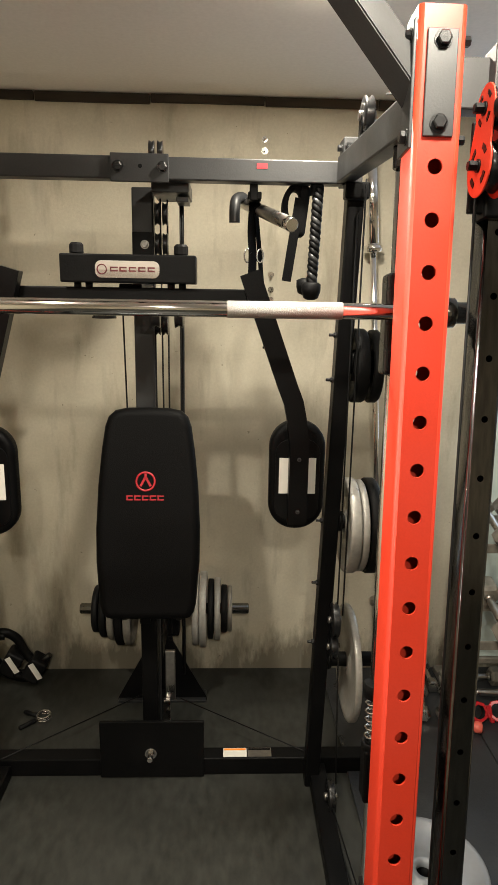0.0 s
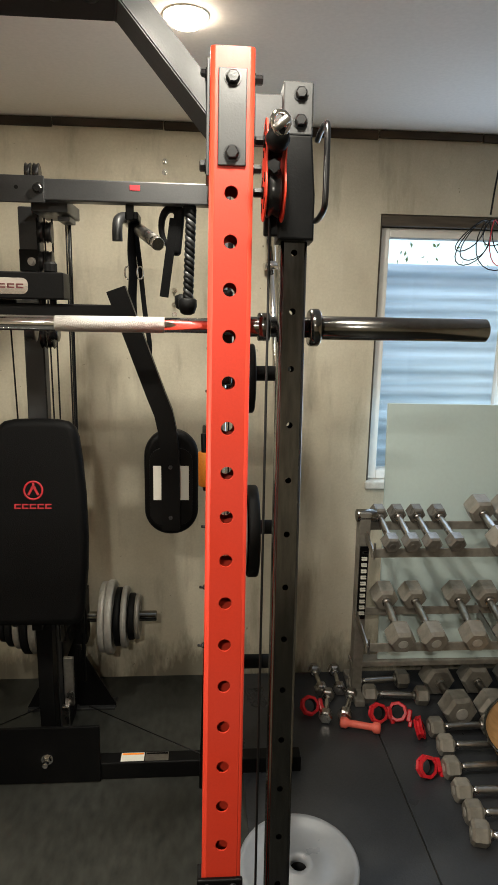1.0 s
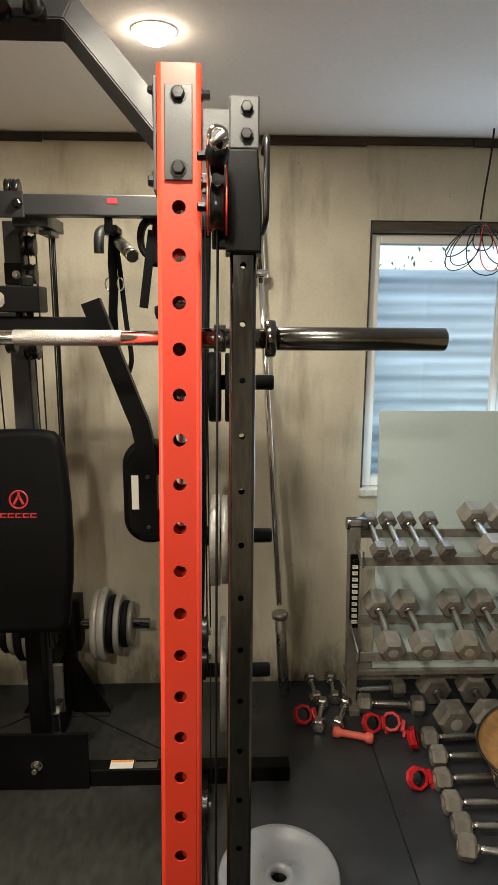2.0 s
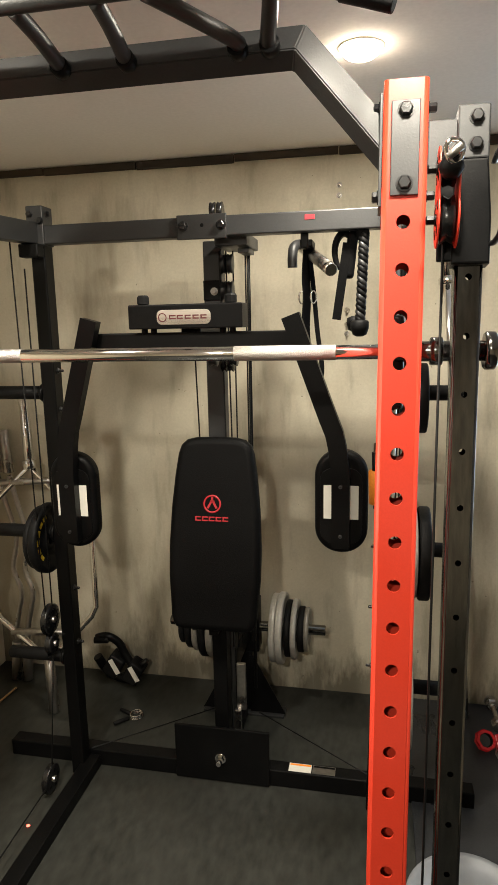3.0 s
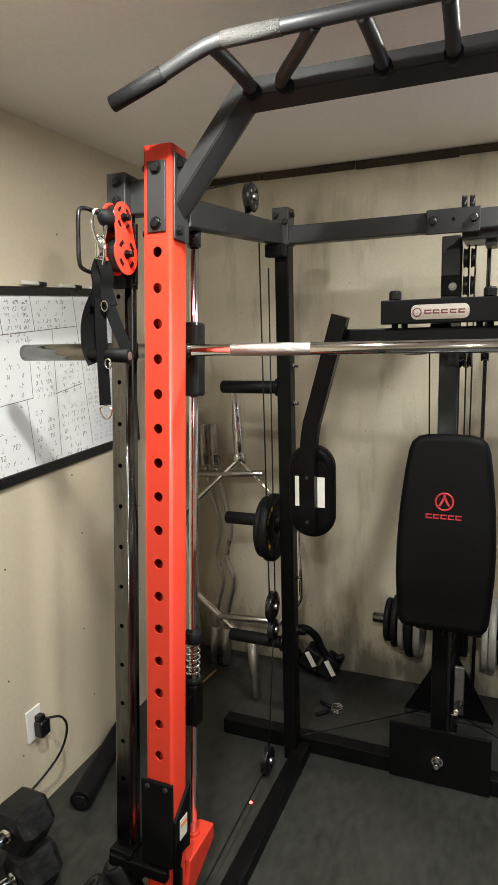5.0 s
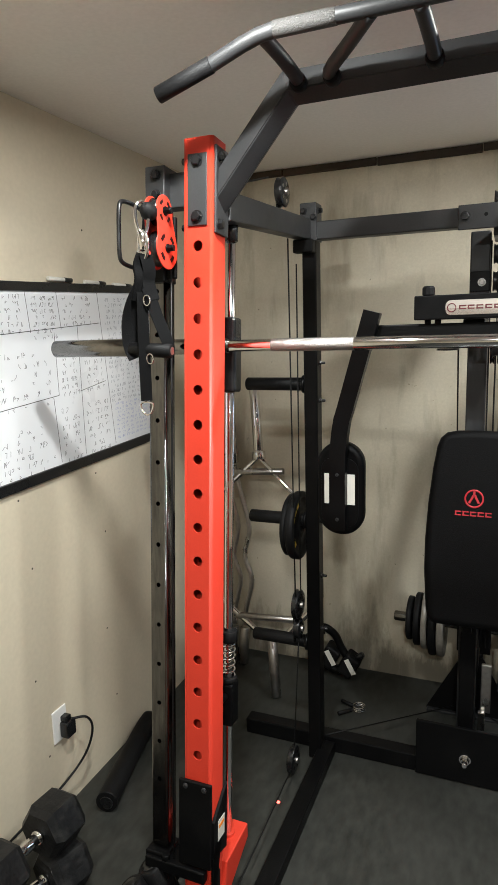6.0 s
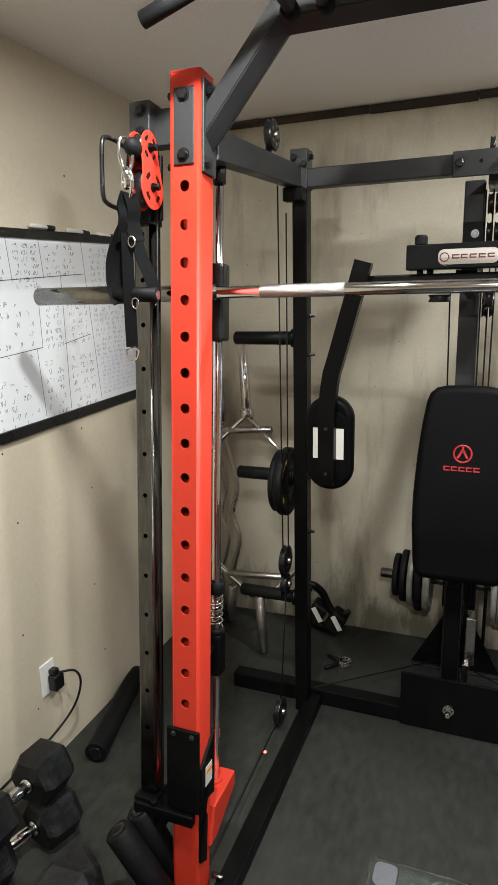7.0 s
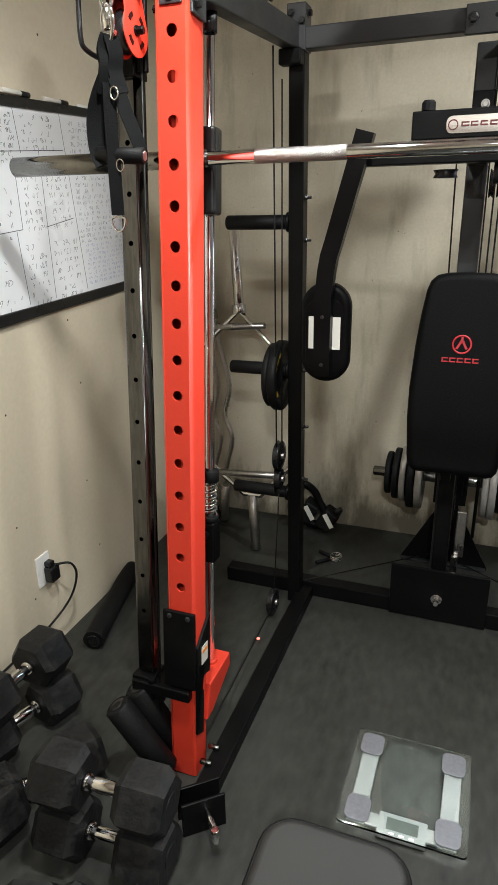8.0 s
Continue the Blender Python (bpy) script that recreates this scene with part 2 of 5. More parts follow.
gb.inputs["Roughness"].default_value, gb.inputs["Transmission Weight"].default_value, gb.inputs["IOR"].default_value = 0.02, 1.0, 1.45
M["glass"] = glass


# ---- shaping helpers ----
def mesh_of(bm, name, mat):
    me = bpy.data.meshes.new(name)
    bmesh.ops.recalc_face_normals(bm, faces=bm.faces)
    bm.to_mesh(me)
    bm.free()
    me.materials.append(M[mat])
    return me


def thing(name, base=(0, 0, 0), label="", category="", group=""):
    e = new(name)
    e.empty_display_size = 0.05
    e.matrix_basis = Matrix.Translation(base)
    return tagged(e, label, category, group)


def part(name, bm, mat, parent, label=""):
    """One mesh under a thing or a part; the coordinates are the world's where the thing stands at a base."""
    ob = new(name, mesh_of(bm, name, mat))
    ob.parent = parent
    if parent.type == "EMPTY":
        ob.matrix_parent_inverse = Matrix.Translation(-parent.matrix_basis.translation)
    return tagged(ob, label)


def solid(name, bm, mat, label="", category="", kind="", group=""):
    return tagged(new(name, mesh_of(bm, name, mat)), label, category, group, kind)


def merge(*bms):
    out = bms[0]
    for b in bms[1:]:
        me = bpy.data.meshes.new("tmp")
        b.to_mesh(me)
        out.from_mesh(me)
        bpy.data.meshes.remove(me)
        b.free()
    return out


def moved(bm, m):
    bmesh.ops.transform(bm, matrix=m, verts=bm.verts)
    return bm


def box(a, b, r=0.003, seg=2):
    bm = bmesh.new()
    bmesh.ops.create_cube(bm, size=1)
    for v in bm.verts:
        v.co = Vector([(a[i] + b[i]) / 2 + v.co[i] * (b[i] - a[i]) for i in range(3)])
    if r:
        bmesh.ops.bevel(bm, geom=bm.edges[:], offset=min(r, 0.45 * min(abs(b[i] - a[i]) for i in range(3))), segments=seg, affect="EDGES", profile=0.5)
    return bm


def frame_to(p, q):
    """The pose whose z axis runs from p to q."""
    d = Vector(q) - Vector(p)
    return Matrix.Translation(p) @ d.to_track_quat("Z", "Y").to_matrix().to_4x4(), d.length


def lathe(profile, m=Matrix(), n=32, caps=True):
    """Turns (radius, height) pairs round z."""
    bm = bmesh.new()
    rings = [[bm.verts.new((r * math.cos(2 * math.pi * i / n), r * math.sin(2 * math.pi * i / n), h)) for i in range(n)] for r, h in profile]
    for a, b in zip(rings, rings[1:]):
        for i in range(n):
            f = bm.faces.new((a[i], a[(i + 1) % n], b[(i + 1) % n], b[i]))
            f.smooth = True
    if caps:
        bm.faces.new(rings[0][::-1]), bm.faces.new(rings[-1])
    return moved(bm, m)


def rod(p, q, r, n=24, bev=0.0015, r2=None):
    m, d = frame_to(p, q)
    r2 = r if r2 is None else r2
    bev = min(bev, r * 0.4, d * 0.3)
    bm = lathe([(r - bev, 0), (r, bev), (r2, d - bev), (r2 - bev, d)], m, n)
    for f in bm.faces:
        f.smooth = len(f.verts) == 4
    return bm


def smooth_path(pts, steps=6, closed=False):
    pts = [Vector(p) for p in pts]
    out, k = [], len(pts)
    for i in range(k if closed else k - 1):
        a, b, c, d = (pts[(i + j) % k] if closed else pts[min(max(i + j, 0), k - 1)] for j in (-1, 0, 1, 2))
        for s in range(steps):
            t = s / steps
            out.append(0.5 * ((2 * b) + (c - a) * t + (2 * a - 5 * b + 4 * c - d) * t * t + (3 * b - a - 3 * c + d) * t ** 3))
    if not closed:
        out.append(pts[-1])
    return out


def sweep(pts, outline, closed=False, up=None, smooth=True):
    """Sweeps a closed outline of (u, v) along a line of points; u lies across, v along up."""
    pts = [Vector(p) for p in pts]
    bm, rings, k = bmesh.new(), [], len(pts)
    side = None
    for i, p in enumerate(pts):
        a, b = (pts[i - 1], pts[(i + 1) % k]) if closed else (pts[max(i - 1, 0)], pts[min(i + 1, k - 1)])
        t = (b - a).normalized()
        if up is not None:
            u = t.cross(Vector(up)).normalized()
        elif side is None:
            u = t.orthogonal().normalized()
        else:
            u = (side - t * side.dot(t)).normalized()
        side = u
        v = u.cross(t)
        g = 1.0
        if 0 < i < k - 1:
            c = (p - pts[i - 1]).normalized().dot(t)
            g = 1 / max(c, 0.5)
        rings.append([bm.verts.new(p + u * x + v * (y * (g if up is not None else 1))) for x, y in outline])
    n = len(outline)
    for a, b in list(zip(rings, rings[1:])) + ([(rings[-1], rings[0])] if closed else []):
        for i in range(n):
            bm.faces.new((a[i], a[(i + 1) % n], b[(i + 1) % n], b[i])).smooth = smooth
    if not closed:
        bm.faces.new(rings[0][::-1]), bm.faces.new(rings[-1])
    return bm


def circle(r, n=12):
    return [(r * math.cos(2 * math.pi * i / n), r * math.sin(2 * math.pi * i / n)) for i in range(n)]


def pipe(pts, r, n=12, closed=False):
    return sweep(pts, circle(r, n), closed)


def plate(outline, depth, m=Matrix(), bev=0.002, seg=2):
    """A flat outline in x and z, given depth along y."""
    bm = bmesh.new()
    f = bm.faces.new([bm.verts.new((x, 0, z)) for x, z in outline])
    ext = bmesh.ops.extrude_face_region(bm, geom=[f])
    bmesh.ops.translate(bm, verts=[v for v in ext["geom"] if isinstance(v, bmesh.types.BMVert)], vec=(0, depth, 0))
    if bev:
        rim = [e for e in bm.edges if abs(e.verts[0].co.y - e.verts[1].co.y) < 1e-6]
        bmesh.ops.bevel(bm, geom=rim, offset=bev, segments=seg, affect="EDGES", profile=0.5)
    if seg > 2:
        for f in bm.faces:
            f.smooth = len(f.verts) == 4
    return moved(bm, m)


def rounded(w0, z0, w1, z1, r, n=5):
    """A rounded rectangle's outline from (w0, z0) to (w1, z1)."""
    pts = []
    for cx, cz, a in ((w1 - r, z0 + r, -90), (w1 - r, z1 - r, 0), (w0 + r, z1 - r, 90), (w0 + r, z0 + r, 180)):
        pts += [(cx + r * math.cos(radians(a + 90 * i / n)), cz + r * math.sin(radians(a + 90 * i / n))) for i in range(n + 1)]
    return pts


def bolt(p, axis, r=0.011, h=0.009):
    """A hex bolt head with its washer, on a surface at p, looking along axis."""
    m, _ = frame_to(p, Vector(p) + Vector(axis))
    w = lathe([(r * 1.25, -0.001), (r * 1.25, 0.002)], m, 16)
    hd = lathe([(r * 0.98, 0.002), (r, 0.003), (r, h - 0.002), (r * 0.8, h)], m, 6)
    for f in hd.faces:
        f.smooth = False
    return merge(w, hd)


def holed(w, d, z_top, z_bot, holes, hr, wall=0.004, round_r=0.009):
    """A square tube along z, front at y 0, with round holes through its front and back walls."""
    bm = bmesh.new()
    x0 = w / 2 - round_r

    def quad(*cs):
        bm.faces.new([bm.verts.new(c) for c in cs])

    pitch = holes[0] - holes[1] if len(holes) > 1 else 0.1
    for y, s in ((0, 1), (d, -1)):
        zs = [z_top] + [h for h in holes] + [z_bot]
        quad((-x0, y, holes[0] + pitch / 2), (x0, y, holes[0] + pitch / 2), (x0, y, z_top), (-x0, y, z_top))
        quad((-x0, y, z_bot), (x0, y, z_bot), (x0, y, holes[-1] - pitch / 2), (-x0, y, holes[-1] - pitch / 2))
        for h in holes:
            k = pitch / 2
            rim = [(1, 0), (1, .5), (1, 1), (.5, 1), (0, 1), (-.5, 1), (-1, 1), (-1, .5), (-1, 0), (-1, -.5), (-1, -1), (-.5, -1), (0, -1), (.5, -1), (1, -1), (1, -.5)]
            outer = [bm.verts.new((a * x0, y, h + b * k)) for a, b in rim]
            inner = [bm.verts.new((hr * math.cos(math.pi * i / 8), y, h + hr * math.sin(math.pi * i / 8))) for i in range(16)]
            deep = [bm.verts.new((v.co.x * 0.97, y + s * wall, h + (v.co.z - h) * 0.97)) for v in inner]
            for i in range(16):
                j = (i + 1) % 16
                bm.faces.new((outer[i], outer[j], inner[j], inner[i]))
                bm.faces.new((inner[i], inner[j], deep[j], deep[i]))
    out = []
    for cx, cy, a in ((x0, round_r, -90), (x0, d - round_r, 0)):
        out += [(cx + round_r * math.cos(radians(a + 18 * i)), cy + round_r * math.sin(radians(a + 18 * i))) for i in range(6)]
    for sgn in (1, -1):
        for (xa, ya), (xb, yb) in zip(out, out[1:]):
            bm.faces.new([bm.verts.new(c) for c in ((sgn * xa, ya, z_bot), (sgn * xb, yb, z_bot), (sgn * xb, yb, z_top), (sgn * xa, ya, z_top))]).smooth = True
    bm.faces.new([bm.verts.new((x, y, z_top)) for x, y in out] + [bm.verts.new((-x, y, z_top)) for x, y in out[::-1]])
    bmesh.ops.remove_doubles(bm, verts=bm.verts, dist=0.0002)
    return bm


def words(text, size, m, mat, name, parent, depth=0.0008, bold=0.0):
    """Flat lettering as a mesh: x along the line, y up the letters, z towards the reader."""
    cu = bpy.data.curves.new(name, "FONT")
    cu.body, cu.size, cu.align_x, cu.align_y, cu.extrude, cu.offset = text, size, "CENTER", "CENTER", depth, bold
    tmp = bpy.data.objects.new("tmp", cu)
    scene.collection.objects.link(tmp)
    me = bpy.data.meshes.new_from_object(tmp.evaluated_get(bpy.context.evaluated_depsgraph_get()))
    bpy.data.objects.remove(tmp)
    bm = bmesh.new()
    bm.from_mesh(me)
    bpy.data.meshes.remove(me)
    return part(name, moved(bm, m), mat, parent)


FRONT = Matrix(((1, 0, 0, 0), (0, 0, -1, 0), (0, 1, 0, 0), (0, 0, 0, 1)))   # text plane that faces the -y side


# ---- the room ----
XL, YB, ZC = -1.62, 2.70, 2.46
solid("floor", box((XL - 0.2, -3.2, -0.12), (3.4, YB + 0.2, 0), 0), "floor", kind="structure")
solid("ceiling", box((XL - 0.2, -3.2, ZC), (3.4, YB + 0.2, ZC + 0.15), 0), "ceiling", kind="structure")
W0, W1, WZ0, WZ1 = 1.052, 2.30, 0.94, 2.135
solid("wall_north", merge(box((XL - 0.2, YB, 0), (W0, YB + 0.2, ZC), 0), box((W1, YB, 0), (3.4, YB + 0.2, ZC), 0),
                          box((W0, YB, 0), (W1, YB + 0.2, WZ0), 0), box((W0, YB, WZ1), (W1, YB + 0.2, ZC), 0)), "concrete", kind="structure")
solid("wall_west", box((XL - 0.2, -3.2, 0), (XL, YB, ZC), 0), "drywall", kind="structure")
solid("wall_east", box((3.2, -3.2, 0), (3.4, YB, ZC), 0), "drywall", kind="structure")
solid("wall_south", box((XL, -3.4, 0), (3.2, -3.2, ZC), 0), "drywall", kind="structure")
strip = bmesh.new()
for i in range(11):
    x = XL + 0.003 + i * 0.44
    strip = merge(strip, box((x, YB - 0.020 + 0.002 * (i % 3), ZC - 0.031 - 0.003 * (i * 7 % 3)), (min(x + 0.436, 3.19), YB - 0.001, ZC - 0.002), 0.003))
solid("trim", strip, "strip", kind="structure")
mats = thing("rubber_floor_mat", (1.0, 1.9, 0), "black rubber gym mats butted together on the floor", "mat")
for x0, x1, y0, y1 in ((0.46, 1.035, 0.35, 2.685), (1.04, 2.24, 0.35, 2.685)):
    part("tile", box((x0, y0, 0.0005), (x1, y1, 0.009), 0.002), "mat", mats)

# recessed ceiling lamps
for i, (x, y, watts) in enumerate(LAMPS):
    d = thing("ceiling_lamp", (x, y, ZC), "round recessed warm white ceiling lamp, lit", "lamp", "recessed ceiling lamps")
    part("trim_ring", lathe([(0.055, -0.001), (0.062, -0.001), (0.061, -0.003), (0.057, -0.004), (0.055, -0.001)], Matrix.Translation((x, y, ZC)), 40, caps=False), "white", d)
    part("diffuser", lathe([(0.0550, -0.001), (0.054, -0.005), (0.048, -0.016), (0.036, -0.025), (0.019, -0.031), (0.004, -0.032)], Matrix.Translation((x, y, ZC)), 40), "lamp", d)
    lp = new("lamp_light", bpy.data.lights.new("lamp_light", "AREA"))
    lp.data.shape, lp.data.size, lp.data.energy, lp.data.color = "DISK", 0.105, watts, WARM
    lp.data.spread = radians(180)
    lp.matrix_world = pose(x, y, ZC - 0.035)

# window, its deep reveal and the well outside
win = tagged(new("window_1"), "white vinyl slider window in a concrete wall", "window", kind="structure")
win.matrix_basis = Matrix.Translation((1.68, YB, WZ0))
y = YB + 0.045
fr = bmesh.new()
for a, b in (((W0 + 0.012, y, 0.965), (W0 + 0.056, y + 0.07, 2.085)), ((W1 - 0.056, y, 0.965), (W1 - 0.012, y + 0.07, 2.085)),
             ((W0 + 0.056, y, 2.045), (W1 - 0.056, y + 0.07, 2.085)), ((W0 + 0.056, y, 0.965), (W1 - 0.056, y + 0.07, 1.008))):
    fr = merge(fr, box(a, b, 0.004))
part("window_frame", fr, "vinylframe", win)
sash = merge(box((1.650, y + 0.012, 1.008), (1.676, y + 0.05, 2.045), 0.004), box((1.680, y + 0.024, 1.008), (1.718, y + 0.062, 2.045), 0.004), box((1.66, y + 0.002, 1.80), (1.672, y + 0.014, 1.88), 0.003))
part("sash", sash, "vinylframe", win)
for a, b in ((W0 + 0.056, 1.65), (1.718, W1 - 0.056)):
    g = part("pane", box((a, y + 0.036, 1.008), (b, y + 0.042, 2.045), 0), "glass", win)
    g.visible_shadow = False
part("window_head", box((W0 + 0.002, YB + 0.008, 2.088), (W1 - 0.002, y + 0.09, WZ1 - 0.002), 0.003), "timber", win)
part("jamb_seal", box((W0 + 0.001, YB + 0.012, 0.966), (W0 + 0.011, y + 0.06, 2.087), 0.002), "timber", win)
part("window_sill", box((W0 - 0.006, YB - 0.012, WZ0 - 0.012), (W1 + 0.006, y + 0.07, 0.964), 0.006), "sill", win)
well = bmesh.new()
cols = []
for i in range(41):
    a = radians(180 * i / 40)
    col = []
    for k in range(130):
        z = 0.55 + k * 0.0112
        r = 0.0016 * math.sin(z * 2 * math.pi / 0.068) + 0.003 * math.sin(z * 37 + 1.3) + 0.003 * math.sin(z * 21 + 0.4 * a)
        col.append(well.verts.new((1.68 - (0.95 + r) * math.cos(a), YB + 0.2 + (0.62 + r) * math.sin(a) ** 0.6, z)))
    cols.append(col)
for a, b in zip(cols, cols[1:]):
    for k in range(129):
        well.faces.new((a[k], b[k], b[k + 1], a[k + 1])).smooth = True
wl = solid("window_well", well, "well", "corrugated galvanised steel window well outside the window", "window well")
solid("ground", merge(box((-30, YB + 0.95, 1.6), (30, 60, 1.9), 0), box((0.6, YB + 0.2, 0.3), (2.8, YB + 1.0, 0.55), 0)), "soil", kind="structure")
random.seed(3)
bush = bmesh.new()
for _ in range(900):
    c = Vector((random.uniform(-1, 6), random.uniform(5.2, 6.2), 1.9 + abs(random.gauss(0, 0.18)) + 0.12 * math.sin(random.random() * 6)))
    s = random.uniform(0.012, 0.03)
    q = Euler((random.random() * 3, random.random() * 3, random.random() * 3)).to_matrix()
    bush.faces.new([bush.verts.new(c + q @ Vector((u * s, v * s * 0.5, 0.2 * s * u * u))) for u, v in ((-1, 0), (0, -1), (1, 0), (0, 1))])
tagged(solid("hedge", bush, "leaf", "low leafy shrubs above the window well", "shrub"), kind="stuff")


# ---- the smith machine ----
mach = thing("smith_machine", (-0.25, 1.5, 0), "black and orange-red smith machine with pulleys and padded arms", "gym machine")
LX, RX = -0.876, 0.353


def lean(x):
    """The tilted frame of an upright: origin at its top hole, z up along it, y to the back."""
    return pose(x, 1.17, 1.932, -4.8, 0.34, 0)


for s, xc in ((-1, LX), (1, RX)):
    L = lean(xc)
    up = part("upright", moved(holed(0.082, 0.078, 0.256, -1.935, [-i * 0.088 for i in range(16)], 0.0132), L), "red", mach, "orange-red powder-coated upright with round holes")
    fp = part("front_plate", moved(box((-0.026, -0.0055, 0.047), (0.026, -0.0005, 0.217), 0.0015), L), "char", mach)
    for z in (0.068, 0.199):
        part("bolt", bolt(L @ Vector((0.0, -0.0055, z)), L.to_3x3() @ Vector((0, -1, 0)), 0.0125, 0.011), "plastic", fp)
    xi = -s * 0.0415
    ip = part("inner_plate", moved(box((min(xi, xi - s * 0.006), 0.004, 0.03), (max(xi, xi - s * 0.006), 0.076, 0.236), 0.0015), L), "char", mach)
    for z in (0.052, 0.212):
        part("bolt", bolt(L @ Vector((xi - s * 0.006, 0.022, z)), (-s, 0, 0), 0.011, 0.012), "plastic", ip)
        part("bolt", bolt(L @ Vector((s * 0.0415, 0.03, z)), (s, 0, 0), 0.009, 0.016), "plastic", ip)
    # outer guide post with small holes, its top bracket and its foot bracket
    gx = s * 0.122
    gp = part("guide_post", moved(holed(0.051, 0.05, 0.02, -1.62, [-0.103 - i * 0.110 for i in range(13)], 0.0062, 0.003, 0.006), L @ Matrix.Translation((gx, 0.010, 0))), "glossblack", mach, "worn glossy black steel post with small holes")
    tb = part("top_bracket", moved(merge(box((gx - 0.028, 0.002, 0.108), (gx + 0.028, 0.07, 0.203), 0.003), box((min(s * 0.042, gx), 0.03, 0.105), (max(s * 0.042, gx), 0.07, 0.19), 0.003)), L), "char", mach)
    for z in (0.132, 0.18):
        part("bolt", bolt(L @ Vector((gx + 0.004, 0.002, z)), L.to_3x3() @ Vector((0, -1, 0)), 0.011, 0.012), "plastic", tb)
    car = part("pulley_carriage", moved(merge(plate([(gx - 0.034, -0.082), (gx + 0.034, -0.082), (gx + 0.034, 0.0), (gx + 0.026, 0.105), (gx - 0.03, 0.105), (gx - 0.036, 0.02)], 0.06, Matrix.Translation((0, -0.008, 0)), 0.004),
                                               box((min(s * 0.062, gx - s * 0.03), 0.0, -0.075), (max(s * 0.062, gx - s * 0.03), 0.012, 0.075), 0.003)), L), "black", mach)
    hx = gx + s * 0.036
    part("pull_handle", moved(pipe(smooth_path([(hx, -0.004, 0.098), (hx, -0.045, 0.102), (hx, -0.088, 0.098), (hx, -0.102, 0.082), (hx, -0.104, 0.03), (hx, -0.102, -0.028), (hx, -0.088, -0.046), (hx, -0.04, -0.05), (hx, -0.004, -0.046)], 5), 0.0055), L), "plastic", car)
    # orange double pulley that faces inwards
    px = s * 0.073
    low, top = Vector((-0.052, -0.012)), Vector((-0.064, 0.072))
    shape = []
    for k in range(25):
        a = radians(150 + k * 10)
        shape.append((low.x + 0.049 * math.cos(a), low.y + 0.049 * math.sin(a)))
    for k in range(21):
        a = radians(-15 + k * 10.5)
        shape.append((top.x + 0.037 * math.cos(a), top.y + 0.037 * math.sin(a)))
    side = Matrix(((0, 1, 0, 0), (1, 0, 0, 0), (0, 0, 1, 0), (0, 0, 0, 1)))
    for off in (-0.018, 0.015):
        cheek = part("pulley_cheek", moved(plate(shape, 0.003, side, 0.0008), L @ Matrix.Translation((px + off, 0, 0))), "red", car, "orange-red pulley cheek plate")
        for c, rr in ((low, 0.031), (top, 0.024)):
            for k in range(4):
                a = radians(45 + 90 * k)
                sl = [(c.x + rr * math.cos(a + t) * f, c.y + rr * math.sin(a + t) * f) for f, ts in ((0.86, (-0.3, 0, 0.3)), (1.14, (0.3, 0, -0.3))) for t in ts]
                part("slot", moved(plate(sl, 0.0012, side, 0), L @ Matrix.Translation((px + (off - 0.0012 if off < 0 else off + 0.003), 0, 0))), "black", cheek)
    for c, rr in ((low, 0.042), (top, 0.032)):
        mw, _ = frame_to(L @ Vector((px - 0.0125, c.x, c.y)), L @ Vector((px + 0.0125, c.x, c.y)))
        part("pulley_wheel", lathe([(rr * 0.8, 0), (rr, 0.002), (rr * 0.86, 0.0125), (rr, 0.023), (rr * 0.8, 0.025)], mw, 28), "plastic", car)
        part("axle_bolt", bolt(L @ Vector((px - s * 0.019, c.x, c.y)), (-s, 0, 0), 0.0085, 0.017), "black", car)
    part("cable", rod(L @ Vector((px, -0.002, -0.03)), L @ Vector((px, 0.0, -1.75)), 0.0026, 8), "cable", car)
    part("stop_ball", lathe([(0.004, -0.022), (0.017, -0.014), (0.021, 0), (0.017, 0.014), (0.006, 0.024)], L @ Matrix.Translation((px, -0.108, 0.062)) @ pose(0, 0, 0, 65), 20), "rubber", car)
    # chrome guide rod, slider and sprung stop behind the upright
    rx, ry = -s * 0.010, 0.176
    P = lambda z: L @ Vector((rx, ry, z - 1.932))
    part("guide_rod", rod(P(0.262), P(2.03), 0.0125, 24), "chrome", mach, "chrome guide rod")
    part("rod_cap", rod(P(1.975), P(2.04), 0.019, 20), "plastic", mach)
    part("slider", moved(box((rx - 0.024, ry - 0.026, -0.36), (rx + 0.024, ry + 0.026, -0.158), 0.008, 3), L), "plastic", mach)
    LS = L @ Matrix.Translation((0, 0, -0.026))
    st = part("stop_block", moved(merge(box((rx - 0.022, ry - 0.024, -1.29), (rx + 0.022, ry + 0.024, -1.165), 0.006), rod((rx, ry - 0.02, -1.20), (rx, 0.072, -1.20), 0.010)), LS), "black", mach)
    part("stop_cap", moved(rod((rx, ry, -1.045), (rx, ry, -1.012), 0.025), LS), "rubber", st)
    part("spring_seat", moved(rod((rx, ry, -1.165), (rx, ry, -1.150), 0.025), LS), "rubber", st)
    coil = [(rx + 0.019 * math.cos(k * 0.5), ry + 0.019 * math.sin(k * 0.5), -1.148 + k * 0.00155) for k in range(66)]
    part("spring", moved(pipe(coil, 0.0026, 6), LS), "chrome", st)
    # red foot with the rod socket, black shoe plates and outrigger bracket
    ft = [(1.08, 0.157), (1.12, 0.157), (1.262, 0.218), (1.262, 0.262), (1.11, 0.262)]
    fm = Matrix(((0, 1, 0, xc - s * 0.016 - 0.026), (1, 0, 0, 0), (0, 0, 1, 0), (0, 0, 0, 1)))
    foot = part("rod_foot", plate(ft, 0.052, fm, 0.004), "red", mach, "orange-red foot of the guide rod")
    part("socket", rod(P(0.254), P(0.280), 0.021), "red", foot)
